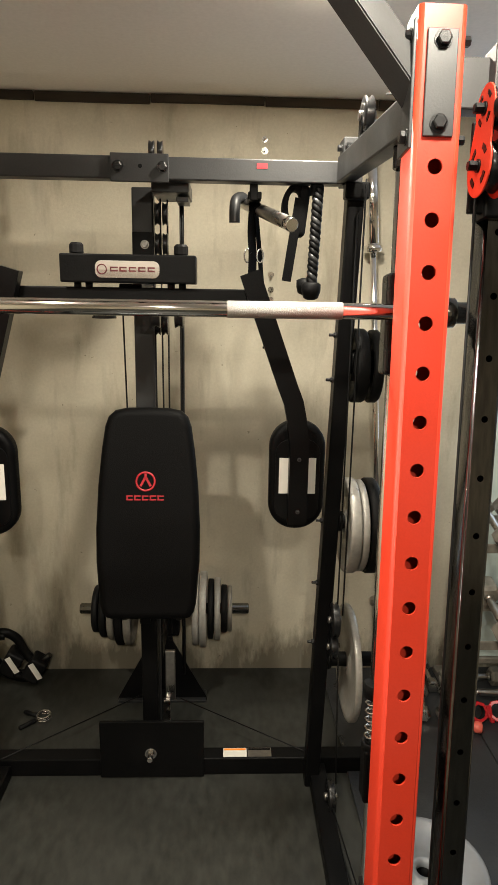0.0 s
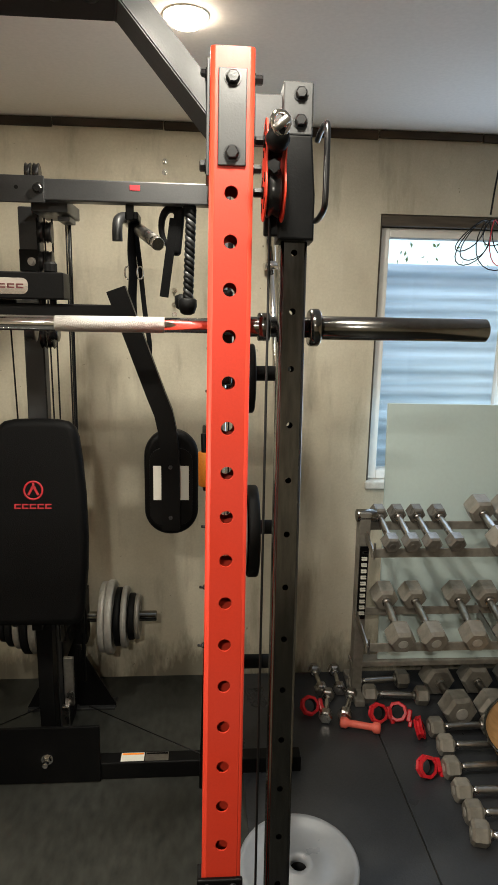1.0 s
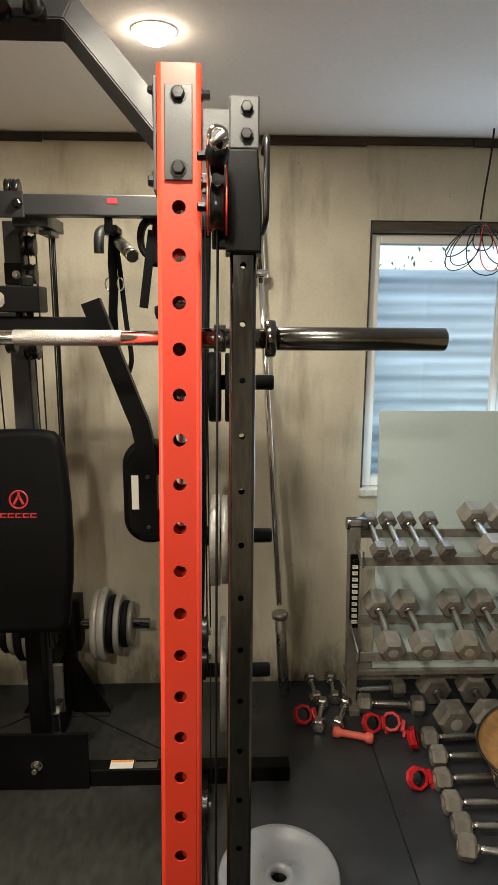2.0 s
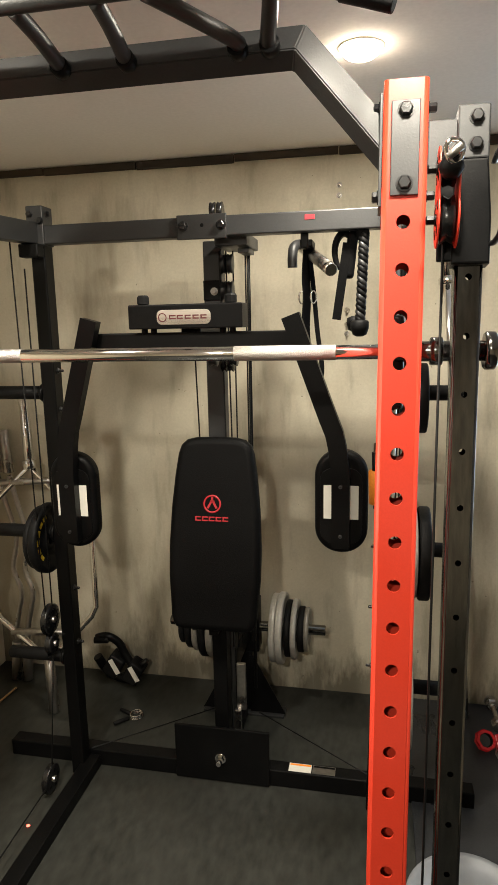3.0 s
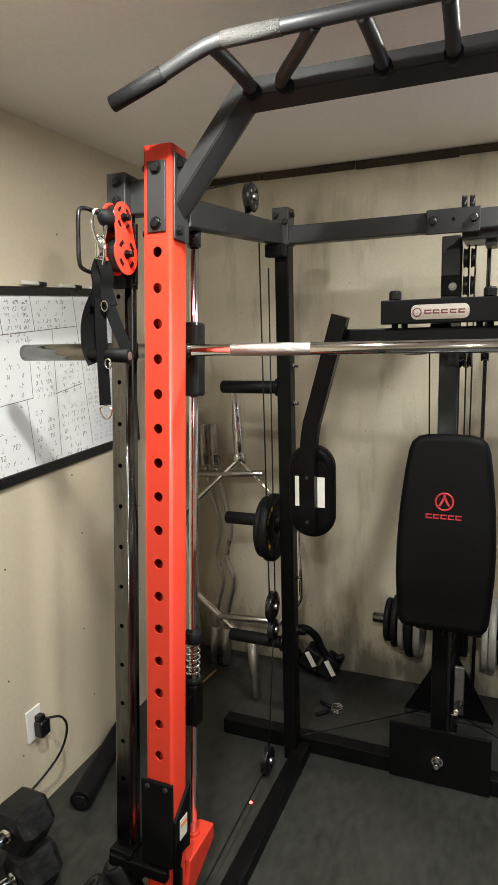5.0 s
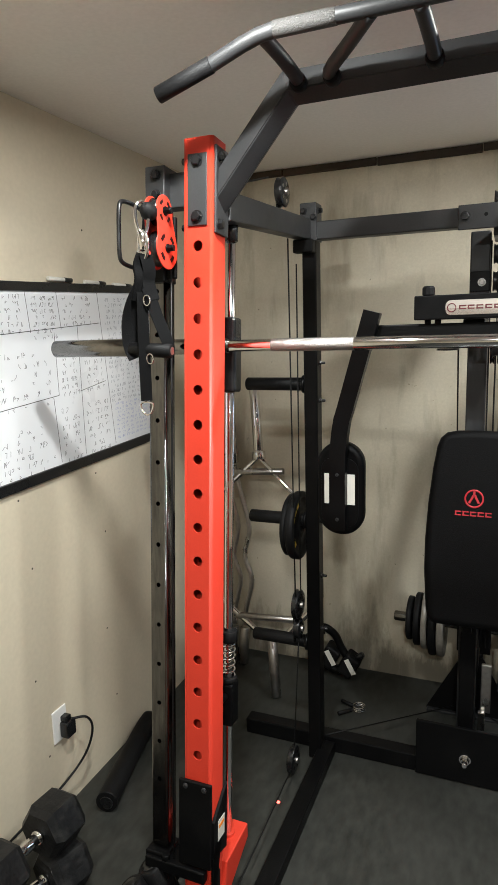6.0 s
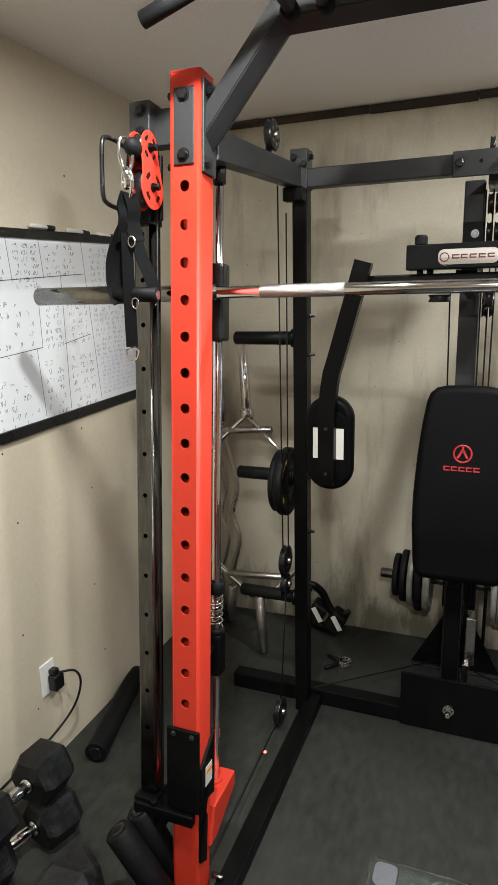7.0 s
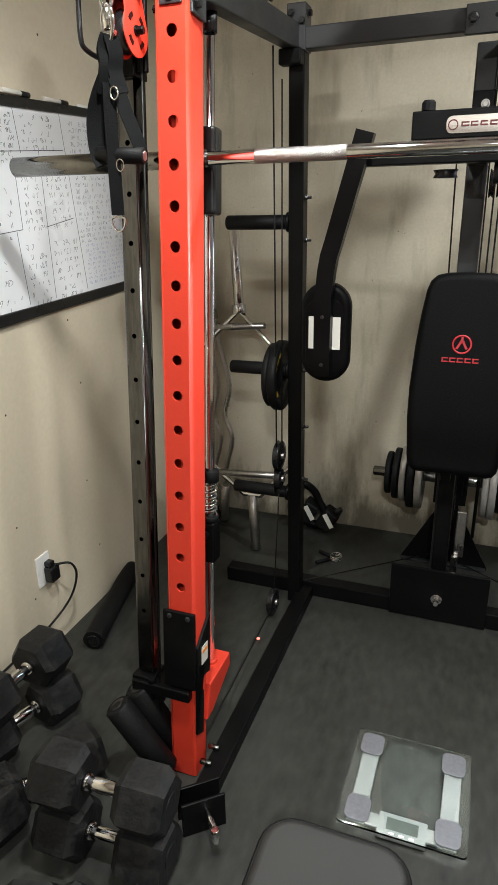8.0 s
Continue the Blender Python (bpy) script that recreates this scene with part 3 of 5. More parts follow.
    shoe = part("shoe_plate", moved(box((-0.051, -0.012, -1.63), (0.045, -0.001, -1.39), 0.003), L), "black", mach)
    for bx in (-0.03, 0.025):
        part("rivet", bolt(L @ Vector((bx, -0.012, -1.405)), (0, -1, 0), 0.006, 0.004), "char", shoe)
    xs = -s * 0.046
    sp = part("side_plate", moved(plate([(-0.004, -1.60), (0.04, -1.74), (0.06, -1.52), (0.082, -1.44), (0.082, -1.53), (0.05, -1.60), (0.05, -1.80), (0.0, -1.80)][0:1] + [(0.082, -1.62), (0.082, -1.43), (0.0, -1.50), (-0.004, -1.78), (0.035, -1.80), (0.04, -1.66)][::-1], 0.008, Matrix(((0, 1, 0, xs - 0.004), (1, 0, 0, 0), (0, 0, 1, 0), (0, 0, 0, 1))), 0.001), L), "black", mach)
    lab = part("warning_label", moved(box((xs - s * 0.005 - 0.0006, 0.022, -1.565), (xs - s * 0.005 + 0.0006, 0.062, -1.508), 0), L @ pose(0, 0, 0, 0, 0, 0)), "white", sp, "white warning label")
    part("label_band", moved(box((xs - s * 0.0062 - 0.0004, 0.026, -1.530), (xs - s * 0.0062 + 0.0004, 0.058, -1.520), 0), L), "orange", lab)
    o0, o1 = sorted((s * 0.152, -s * 0.03))
    part("outrigger", moved(merge(box((o0, -0.022, -1.668), (o1, 0.05, -1.636), 0.004), box((gx - 0.034, -0.012, -1.75), (gx + 0.034, 0.064, -1.625), 0.004), rod((gx - s * 0.03, -0.01, -1.641), (gx - s * 0.03, -0.01, -1.622), 0.012, 6)), L), "black", mach)
    # floor rail and upper side beam
    r0, r1 = (-0.822, -0.762) if s < 0 else (0.312, 0.372)
    part("floor_rail", box((r0, 0.93, 0.0), (r1, 2.014, 0.05), 0.004), "black", mach)
    for yy in (1.02, 1.08):
        part("rail_bolt", rod((xc - s * 0.04, yy, 0.058), (xc - s * 0.075, yy, 0.058), 0.009, 6), "darksteel", mach)
    b0, b1 = (-0.868, -0.822) if s < 0 else (0.312, 0.358)
    sb = plate([(1.25, 1.998), (1.25, 2.070), (1.952, 2.102), (1.952, 2.032)], b1 - b0, Matrix(((0, 1, 0, b0), (1, 0, 0, 0), (0, 0, 1, 0), (0, 0, 0, 1))), 0.004)
    part("side_beam", sb, "char", mach)
    # rear post, leaning a little on the one side
    rb = pose(0, 0, 0) if s < 0 else Matrix(((1, 0, 0.026, -0.037), (0, 1, 0, 0), (0, 0, 1, 0), (0, 0, 0, 1)))
    p0, p1 = (-0.857, -0.805) if s < 0 else (0.331, 0.381)
    part("rear_post", moved(box((p0, 1.95, 0), (p1, 2.01, 2.03), 0.005), rb), "black", mach)
    tb2 = part("corner_bracket", box((p0 - 0.004, 1.944, 2.026), (p1 + 0.004, 2.014, 2.155), 0.003), "char", mach)
    for xx, zz in ((p0 + 0.010, 2.128), (p1 - 0.006, 2.105)):
        part("bolt", bolt((xx, 1.944, zz), (0, -1, 0), 0.010, 0.011), "plastic", tb2)
    part("bolt", bolt((p1 + 0.004 if s < 0 else p0 - 0.004, 1.975, 2.13), (-s, 0, 0), 0.010, 0.013), "plastic", tb2)
    part("under_bracket", box((p0 - 0.02 if s < 0 else p0, 1.905, 1.985), (p1 if s < 0 else p1 + 0.02, 1.949, 2.03), 0.005), "black", mach)
    for zz in (1.60, 1.462, 1.0, 0.56, 0.78):
        base = Vector((p1 if s < 0 else p0, 1.98, zz))
        part("stud", merge(bolt(rb @ base, (-s, 0, 0), 0.009, 0.008), rod(rb @ base, rb @ base + Vector((-s * 0.022, 0, 0)), 0.005, 10)), "plastic", mach)
    for zz in (1.522, 0.998, 0.494):
        a = rb @ Vector((p0 if s < 0 else p1, 1.98, zz))
        tip = Vector((-1.094 if s < 0 else 0.596, 1.98, zz))
        pg = part("weight_peg", rod(a, tip, 0.0245, 24, 0.004), "rubber", mach, "black rubber-sleeved weight peg")
        part("flange", rod(a, a + Vector((s * 0.012, 0, 0)), 0.034), "black", pg)
    # cable wheels along the side
    for yy, zz, rr, tilt in ((1.716, 2.150, 0.046, 0), (1.925, 0.672, 0.058, 0), (1.925, 0.575, 0.04, 0), (1.835, 0.065, 0.054, 0)):
        cx = (-0.846 if s < 0 else 0.342) if zz > 2 else (-0.884 if s < 0 else 0.366)
        w = part("cable_wheel", lathe([(rr * 0.55, -0.013), (rr * 0.9, -0.012), (rr, -0.008), (rr * 0.84, 0), (rr, 0.008), (rr * 0.9, 0.012), (rr * 0.55, 0.013)], Matrix.Translation((cx, yy, zz)) @ pose(0, 0, 0, 0, 90, 0), 30), "plastic", mach)
        part("hub", rod((cx - 0.022, yy, zz), (cx + 0.022, yy, zz), 0.012, 12), "steel", w)
        for k in range(5):
            a = radians(72 * k)
            part("spoke_hole", rod((cx - 0.0134, yy + rr * 0.58 * math.cos(a), zz + rr * 0.58 * math.sin(a)), (cx + 0.0134, yy + rr * 0.58 * math.cos(a), zz + rr * 0.58 * math.sin(a)), rr * 0.13, 10, 0.0002), "steel" if zz > 2 else "black", w)
        part("wheel_bracket", box((cx - 0.017, yy - 0.012, zz - rr - 0.02), (cx - 0.014, yy + 0.014, zz + 0.01), 0.001), "black", w)
    cxx = -0.884 if s < 0 else 0.385
    part("cable", rod((cxx - s * 0.006, 1.86, 2.03), (cxx + s * 0.002, 1.90, 0.70), 0.0027, 8), "cable", mach)
    part("cable", rod((cxx - s * 0.014, 1.925, 1.95), (cxx - s * 0.010, 1.93, 0.70), 0.0027, 8), "cable", mach)
    part("cable", rod((cxx, 1.93, 0.55), (cxx, 1.85, 0.10), 0.0027, 8), "cable", mach)
    part("cable", rod((cxx, 1.70, 2.196), (0.465 if s > 0 else -0.99, 1.22, 2.06), 0.0027, 8), "cable", mach)
# Small glowing disc stands in for the red dot of light on the floor.
part("indicator", lathe([(0.0065, 0), (0.005, 0.003)], Matrix.Translation((-0.889, 1.671, 0.0)), 12), "laser", mach)

# rear beam, lat tower and its base
part("rear_beam", box((-0.805, 1.952, 2.030), (0.331, 2.006, 2.092), 0.004), "char", mach)
cp = part("clamp_plate", box((-0.331, 1.940, 2.021), (-0.167, 1.9515, 2.097), 0.002), "char", mach)
for xx in (-0.309, -0.184):
    part("bolt", bolt((xx, 1.940, 2.061), (0, -1, 0), 0.013, 0.013), "plastic", cp)
part("hole", lathe([(0.006, -0.0006), (0.006, 0)], Matrix.Translation((-0.247, 1.9399, 2.063)) @ pose(0, 0, 0, 90), 12), "black", cp)
part("tag", box((0.082, 1.9505, 2.066), (0.112, 1.9522, 2.080), 0), "redprint", mach)
part("mast", box((-0.303, 2.145, 0.05), (-0.236, 2.205, 2.04), 0.005), "char", mach, "charcoal lat tower mast")
part("mast_bracket", merge(box((-0.225, 2.008, 2.005), (-0.115, 2.21, 2.045), 0.003), box((-0.155, 2.05, 1.985), (-0.118, 2.15, 2.0), 0.002)), "char", mach)
mp = part("mast_plate", box((-0.302, 2.136, 1.835), (-0.234, 2.145, 1.905), 0.002), "black", mach)
part("bolt", bolt((-0.262, 2.136, 1.866), (0, -1, 0), 0.011, 0.010), "steel", mp)
for zz, yy, rr in ((2.108, 1.975, 0.03), (1.955, 2.10, 0.034), (1.865, 2.10, 0.034), (1.63, 2.08, 0.045)):
    for off in (-0.012, 0.012):
        part("cable_wheel", lathe([(rr * 0.5, -0.008), (rr, -0.007), (rr * 0.85, 0), (rr, 0.007), (rr * 0.5, 0.008)], Matrix.Translation((-0.205 + off, yy, zz)) @ pose(0, 0, 0, 0, 90, 0), 24), "plastic", mach)
for xa, xb, ya, yb, za, zb in ((-0.332, -0.326, 2.10, 2.11, 1.70, 1.30), (-0.232, -0.226, 2.10, 2.14, 2.0, 0.5), (-0.208, -0.206, 2.10, 2.14, 2.0, 0.5), (-0.188, -0.190, 2.12, 2.14, 2.0, 0.5), (-0.15, -0.152, 2.15, 2.16, 2.02, 0.52), (-0.143, -0.146, 2.15, 2.16, 2.02, 0.52)):
    part("cable", rod((xa, ya, za), (xb, yb, zb), 0.0028, 8), "cable", mach)
part("guide_tube", rod((-0.147, 2.19, 2.02), (-0.15, 2.19, 0.30), 0.0065, 12), "black", mach)
part("base_bar", box((-1.16, 2.016, 0.0), (0.68, 2.078, 0.068), 0.004), "black", mach)
kp = part("knee_plate", box((-0.440, 2.002, 0.004), (-0.068, 2.0155, 0.232), 0.003), "black", mach)
part("bolt", merge(bolt((-0.258, 2.002, 0.104), (0, -1, 0), 0.017, 0.010), rod((-0.258, 1.992, 0.104), (-0.258, 1.965, 0.104), 0.010)), "chrome", kp)
part("column", box((-0.292, 2.06, 0.068), (-0.236, 2.12, 0.74), 0.004), "black", mach)
part("steel_arm", merge(box((-0.215, 2.12, 0.24), (-0.178, 2.135, 0.44), 0.003), box((-0.222, 2.10, 0.12), (-0.196, 2.12, 0.25), 0.003)), "steel", mach)
for sx in (-1, 1):
    part("gusset", plate([(-0.262 + sx * 0.03, 0.0), (-0.262 + sx * 0.19, 0.0), (-0.262 + sx * 0.19, 0.014), (-0.262 + sx * 0.045, 0.285), (-0.262 + sx * 0.03, 0.285)], 0.008, Matrix.Translation((0, 2.46, 0)), 0.001), "black", mach)
part("rear_foot", box((-0.45, 2.44, 0.0), (-0.075, 2.52, 0.012), 0.003), "char", mach)
part("base_link", box((-0.29, 2.078, 0.0), (-0.24, 2.45, 0.06), 0.004), "black", mach)
for a, b in (((0.002, 2.024), (0.088, 2.070)), ((0.092, 2.024), (0.179, 2.070))):
    lb = part("label", box((a[0], a[1], 0.0682), (b[0], b[1], 0.0692), 0), "white" if a[0] < 0.05 else "steel", mach)
    part("label_band", box((a[0] + 0.003, b[1] - 0.012, 0.0692), (b[0] - 0.003, b[1] - 0.003, 0.0698), 0), "orange" if a[0] < 0.05 else "black", lb)

# name panel with its badge, knobs, arm yoke
pn = part("name_panel", box((-0.438, 1.752, 1.740), (-0.082, 1.84, 1.813), 0.004), "black", mach)
bd = part("badge", plate(rounded(-0.345, 1.752, -0.177, 1.796, 0.016), 0.003, Matrix.Translation((0, 1.7488, 0)), 0.001), "badge", pn, "brushed metal badge with a maroon mark")
part("badge_ring", lathe([(0.0105, 0), (0.0105, 0.001), (0.0135, 0.001), (0.0135, 0)], Matrix.Translation((-0.327, 1.7487, 1.774)) @ pose(0, 0, 0, 90), 28, caps=False), "maroon", bd)
for k, wd in enumerate((0.021, 0.019, 0.019, 0.019, 0.019)):
    x0 = -0.306 + k * 0.0245
    part("badge_bar", merge(box((x0, 1.7478, 1.7685), (x0 + wd, 1.7489, 1.7722), 0), box((x0, 1.7478, 1.7770), (x0 + wd, 1.7489, 1.7808), 0), box((x0, 1.7478, 1.7716), (x0 + 0.004, 1.7489, 1.7774), 0)), "maroon", bd)
for xx in (-0.399, -0.123):
    kn = lathe([(0.012, 0), (0.019, 0.004), (0.019, 0.024), (0.014, 0.030)], Matrix.Translation((xx, 1.785, 1.812)), 10)
    for f in kn.faces:
        f.smooth = False
    part("knob", kn, "rubber", pn)
for xx in (-0.40, -0.37, -0.15, -0.12):
    part("spacer", rod((xx, 1.79, 1.725), (xx, 1.79, 1.742), 0.010, 12), "black", pn)
part("arm_yoke", merge(box((-0.60, 1.785, 1.680), (0.09, 1.845, 1.729), 0.004), box((-0.30, 1.845, 1.69), (-0.236, 2.15, 1.74), 0.004)), "black", mach)
for xx in (-0.345, -0.20, -0.135):
    part("yoke_wheel", lathe([(0.02, -0.012), (0.036, -0.011), (0.030, 0), (0.036, 0.011), (0.02, 0.012)], Matrix.Translation((xx, 1.86, 1.655)) @ pose(0, 0, 0, 0, 90 if xx > -0.3 else 0, 0), 22), "plastic", mach)
for s, top, kx, padx, pz in ((1, 0.060, 0.198, 0.208, 1.205), (-1, -0.566, -0.672, -0.680, 1.180)):
    bar = [(-0.027, -0.018), (0.027, -0.018), (0.027, 0.018), (-0.027, 0.018)]
    path = [(top, 1.762, 1.772), (top + (kx - top) * 0.80, 1.762, 1.47), (top + (kx - top) * 0.93, 1.762, 1.425), (kx, 1.762, 1.38), (padx, 1.762, 1.30), (padx, 1.762, pz - 0.135)]
    bm = sweep(path, bar, up=(0, 1, 0), smooth=False)
    bmesh.ops.bevel(bm, geom=[e for e in bm.edges if len(e.link_faces) == 2 and e.calc_face_angle(0) > 1.2], offset=0.004, segments=2, affect="EDGES")
    arm = part("pec_arm", bm, "black", mach, "black steel pec arm with padded end")
    part("pivot", rod((top + s * 0.015, 1.78, 1.70), (top + s * 0.015, 1.80, 1.70), 0.02), "black", arm)
    pad = plate(rounded(padx - 0.081, pz - 0.163, padx + 0.081, pz + 0.163, 0.078, 9), 0.055, Matrix.Translation((0, 1.782, 0)), 0.018, 6)
    pd = part("arm_pad", pad, "vinyl", arm, "black vinyl arm pad")
    part("pad_plate", plate(rounded(padx - 0.064, pz - 0.13, padx + 0.064, pz + 0.11, 0.04, 6), 0.004, Matrix.Translation((0, 1.779, 0)), 0.001), "black", arm)
    for sx in (-1, 1):
        xa = padx + sx * 0.040
        part("label", box((xa - 0.013, 1.7778, pz - 0.05), (xa + 0.013, 1.7792, pz + 0.056), 0), "white", pd, "white care label")
    for zz in (-0.095, 0.06):
        part("screw", bolt((padx, 1.744, pz + zz), (0, -1, 0), 0.005, 0.004), "char", arm)

# backrest on the tower
B = pose(-0.2500, 1.9735, 0.664, -10.0, 0, 0)
half = [(0.0, 0.0), (0.118, 0.0), (0.138, 0.006), (0.150, 0.022), (0.157, 0.05), (0.168, 0.19), (0.169, 0.30), (0.162, 0.44), (0.150, 0.56), (0.139, 0.635), (0.128, 0.666), (0.106, 0.686), (0.07, 0.694), (0.0, 0.696)]
outline = half + [(-x, z) for x, z in half[-2:0:-1]]
br = part("backrest", moved(plate(outline, 0.062, Matrix.Translation((0, -0.062, 0)), 0.027, 7), B), "vinyl", mach, "black vinyl backrest pad with a red printed mark")
part("mark_ring", moved(lathe([(0.0265, 0), (0.0265, 0.0008), (0.0325, 0.0008), (0.0325, 0)], Matrix.Translation((-0.006, -0.0625, 0.457)) @ pose(0, 0, 0, 90), 36, caps=False), B), "redprint", br)
tri = merge(plate([(-0.0035, 0.006), (0.0035, 0.006), (0.0035, 0.026), (-0.0035, 0.026)], 0.001, bev=0), plate([(-0.020, -0.014), (-0.013, -0.017), (0.001, 0.009), (-0.006, 0.011)], 0.001, bev=0), plate([(0.020, -0.014), (0.013, -0.017), (-0.001, 0.009), (0.006, 0.011)], 0.001, bev=0), plate([(-0.009, 0.006), (0.009, 0.006), (0.007, 0.013), (-0.007, 0.013)], 0.001, bev=0))
part("mark_figure", moved(tri, B @ Matrix.Translation((-0.006, -0.0635, 0.457))), "redprint", br)
for k in range(5):
    x0 = -0.068 + k * 0.025
    part("mark_bar", moved(merge(box((x0, -0.0634, 0.396), (x0 + 0.021, -0.0622, 0.400), 0), box((x0, -0.0634, 0.408), (x0 + 0.021, -0.0622, 0.412), 0), box((x0 + 0.001, -0.0634, 0.399), (x0 + 0.005, -0.0622, 0.409), 0)), B), "redprint", br)
part("pad_bracket", box((-0.30, 1.985, 0.80), (-0.235, 2.146, 0.86), 0.004), "black", mach)
part("pad_bracket", box((-0.285, 1.99, 0.62), (-0.25, 2.10, 0.70), 0.004), "black", mach)
for xx in (-0.33, -0.15):
    part("pad_stud", rod((xx, 1.965, 0.685), (xx, 1.965, 0.655), 0.012), "plastic", br)

# pull-up station over the front
path = [(-0.872, 1.205, 2.026), (-0.654, 1.205, 2.276), (0.157, 1.205, 2.276), (0.349, 1.205, 2.053)]
prof = [(0.028, -0.043), (-0.016, -0.021), (0.000, 0.026), (0.058, 0.018), (0.070, -0.026)]
bm = bmesh.new()
rings = []
for (x, _, z), n in zip(path, ((-0.75, 0.66), (-0.40, 1.0), (0.40, 1.0), (0.76, 0.65))):
    rings.append([bm.verts.new((x + n[0] * v, 1.205 + u, z + n[1] * v)) for u, v in prof])
for a, b in zip(rings, rings[1:]):
    for i in range(5):
        bm.faces.new((a[i], a[(i + 1) % 5], b[(i + 1) % 5], b[i]))
bm.faces.new(rings[0]), bm.faces.new(rings[-1][::-1])
bmesh.ops.bevel(bm, geom=[e for e in bm.edges if len(e.link_faces) == 2], offset=0.0025, segments=2, affect="EDGES")
pu = part("pull_up_frame", bm, "char", mach, "charcoal cranked cross beam over the uprights")
PX, PY = -0.2575, 1.03
bar = [(PX - 0.625, PY - 0.01, 2.228), (PX - 0.50, PY, 2.272), (PX - 0.43, PY, 2.297), (PX - 0.395, PY, 2.307), (PX - 0.36, PY, 2.312), (PX, PY, 2.312), (PX + 0.36, PY, 2.312), (PX + 0.395, PY, 2.307), (PX + 0.43, PY, 2.297), (PX + 0.50, PY, 2.272), (PX + 0.585, PY - 0.008, 2.242)]
pb = part("pull_up_bar", pipe(bar, 0.0155, 20), "char", pu, "black multi-grip pull-up bar")
for s in (-1, 1):
    part("knurl_band", rod((PX + s * 0.36, PY, 2.312), (PX + s * 0.232, PY, 2.312), 0.0166, 24), "dullknurl", pb)
    tip = (PX - 0.625, PY - 0.01, 2.228) if s < 0 else (PX + 0.585, PY - 0.008, 2.242)
    part("grip_sleeve", rod(tip, (PX + s * 0.50, PY, 2.272), 0.0175, 20), "rubber", pb)
for xt, xbase in ((-0.645, -0.617), (-0.425, -0.540), (-0.335, -0.324), (-0.18, -0.184), (-0.09, 0.040), (0.13, 0.102)):
    g = part("grip", pipe(smooth_path([(xt, PY + 0.004, 2.308), (xt + (xbase - xt) * 0.5, PY + 0.075, 2.292), (xbase, PY + 0.135, 2.270), (xbase, 1.194, 2.262)], 4), 0.0150, 14), "char", pu)
    part("grip_end", rod((xbase, 1.172, 2.2645), (xbase, 1.196, 2.2615), 0.0195, 16), "black", g)

# ---- barbell ----
BY, BZ = 1.266, 1.686
bb = thing("barbell", (-0.25, BY, BZ), "chrome smith barbell with knurled grips and long sleeves", "barbell")
part("shaft", rod((-0.862, BY, BZ), (0.362, BY, BZ), 0.0155, 32), "chrome", bb)
for a, b in ((-0.724, -0.510), (0.001, 0.223)):
    part("knurled_grip", rod((a, BY, BZ), (b, BY, BZ), 0.0163, 32, 0.0005), "knurl", bb)
for s, x0, x1 in ((1, 0.546, 0.908), (-1, -1.05, -1.408)):
    mt = "darksteel"
    part("sleeve", rod((x0, BY, BZ), (x1, BY, BZ), 0.0245, 36, 0.003), mt, bb, "smooth plate sleeve")
    part("inner_collar", rod((x0 - s * 0.024, BY, BZ), (x0, BY, BZ), 0.039, 36, 0.004), "darksteel", bb)
    part("bearing", merge(rod((x0 - s * 0.13, BY, BZ), (x0 - s * 0.105, BY, BZ), 0.029, 28), rod((x0 - s * 0.20, BY, BZ), (x0 - s * 0.024, BY, BZ), 0.021, 28)), "darksteel", bb)


# ---- things ----
def disc_plate(radius, thick, bore=0.026, lip=0.02):
    """A weight plate round z: rim, dished web, hub and bore."""
    t = thick / 2
    pr = [(bore, -t * 0.8), (bore + 0.02, -t * 0.8), (bore + 0.024, -t * 0.35), (radius - lip - 0.008, -t * 0.35), (radius - lip, -t * 0.95), (radius - 0.004, -t), (radius, -t * 0.7), (radius, t * 0.7), (radius - 0.004, t), (radius - lip, t * 0.95), (radius - lip - 0.008, t * 0.35), (bore + 0.024, t * 0.35), (bore + 0.02, t * 0.8), (bore, t * 0.8), (bore, -t * 0.8)]
    return lathe(pr, n=48, caps=False)


ALONG_X = pose(0, 0, 0, 0, 90, 0)


def weight_plate(x, y, z, radius, thick, mat, label, tip=None, print_mat=None, m=None):
    m = m or Matrix.Translation((x, y, z)) @ pose(0, 0, 0, 0, 90, 0)
    t = thing("weight_plate", (0, 0, 0), label, "weight plate", "loose weight plates")
    part("disc", disc_plate(radius, thick), mat, t)
    if print_mat:
        for sgn in (-1, 1):
            for k in range(6):
                a = radians(200 + 22 * k)
                c = Vector((radius * 0.66 * math.cos(a), radius * 0.66 * math.sin(a), sgn * thick * 0.19))
                part("raised_mark", moved(box((-0.007, -0.012, -0.001), (0.007, 0.012, 0.001), 0), Matrix.Translation(c) @ pose(0, 0, 0, 0, 0, math.degrees(a))), print_mat, t)
    t.matrix_basis = m
    return t


# plates on the pegs: they hang on the sleeve, so their centres sit a little low
for x, z, r, th, mt, lb, pm in ((0.405, 1.507, 0.114, 0.040, "rubber", "small black rubber weight plate on a peg", "yellow"),
                                (0.452, 1.505, 0.112, 0.030, "rubber", "small black rubber weight plate on a peg", None),
                                (0.404, 0.985, 0.156, 0.034, "grey_plate", "grey cast iron weight plate on a peg", None),
                                (0.436, 0.985, 0.150, 0.022, "grey_plate", "grey cast iron weight plate on a peg", None),
                                (0.470, 0.985, 0.156, 0.036, "rubber", "black rubber weight plate with green print on a peg", "greenmag"),
                                (0.430, 0.484, 0.195, 0.022, "grey_plate", "large grey iron weight plate on a low peg", None),
                                (-0.893, 0.975, 0.132, 0.032, "rubber", "black rubber plate with yellow lettering on a peg", "yellow"),
                                (-0.922, 0.975, 0.120, 0.022, "rubber", "black rubber plate on a peg", None)):
    weight_plate(x, 1.98, z, r, th, mt, lb, print_mat=pm)
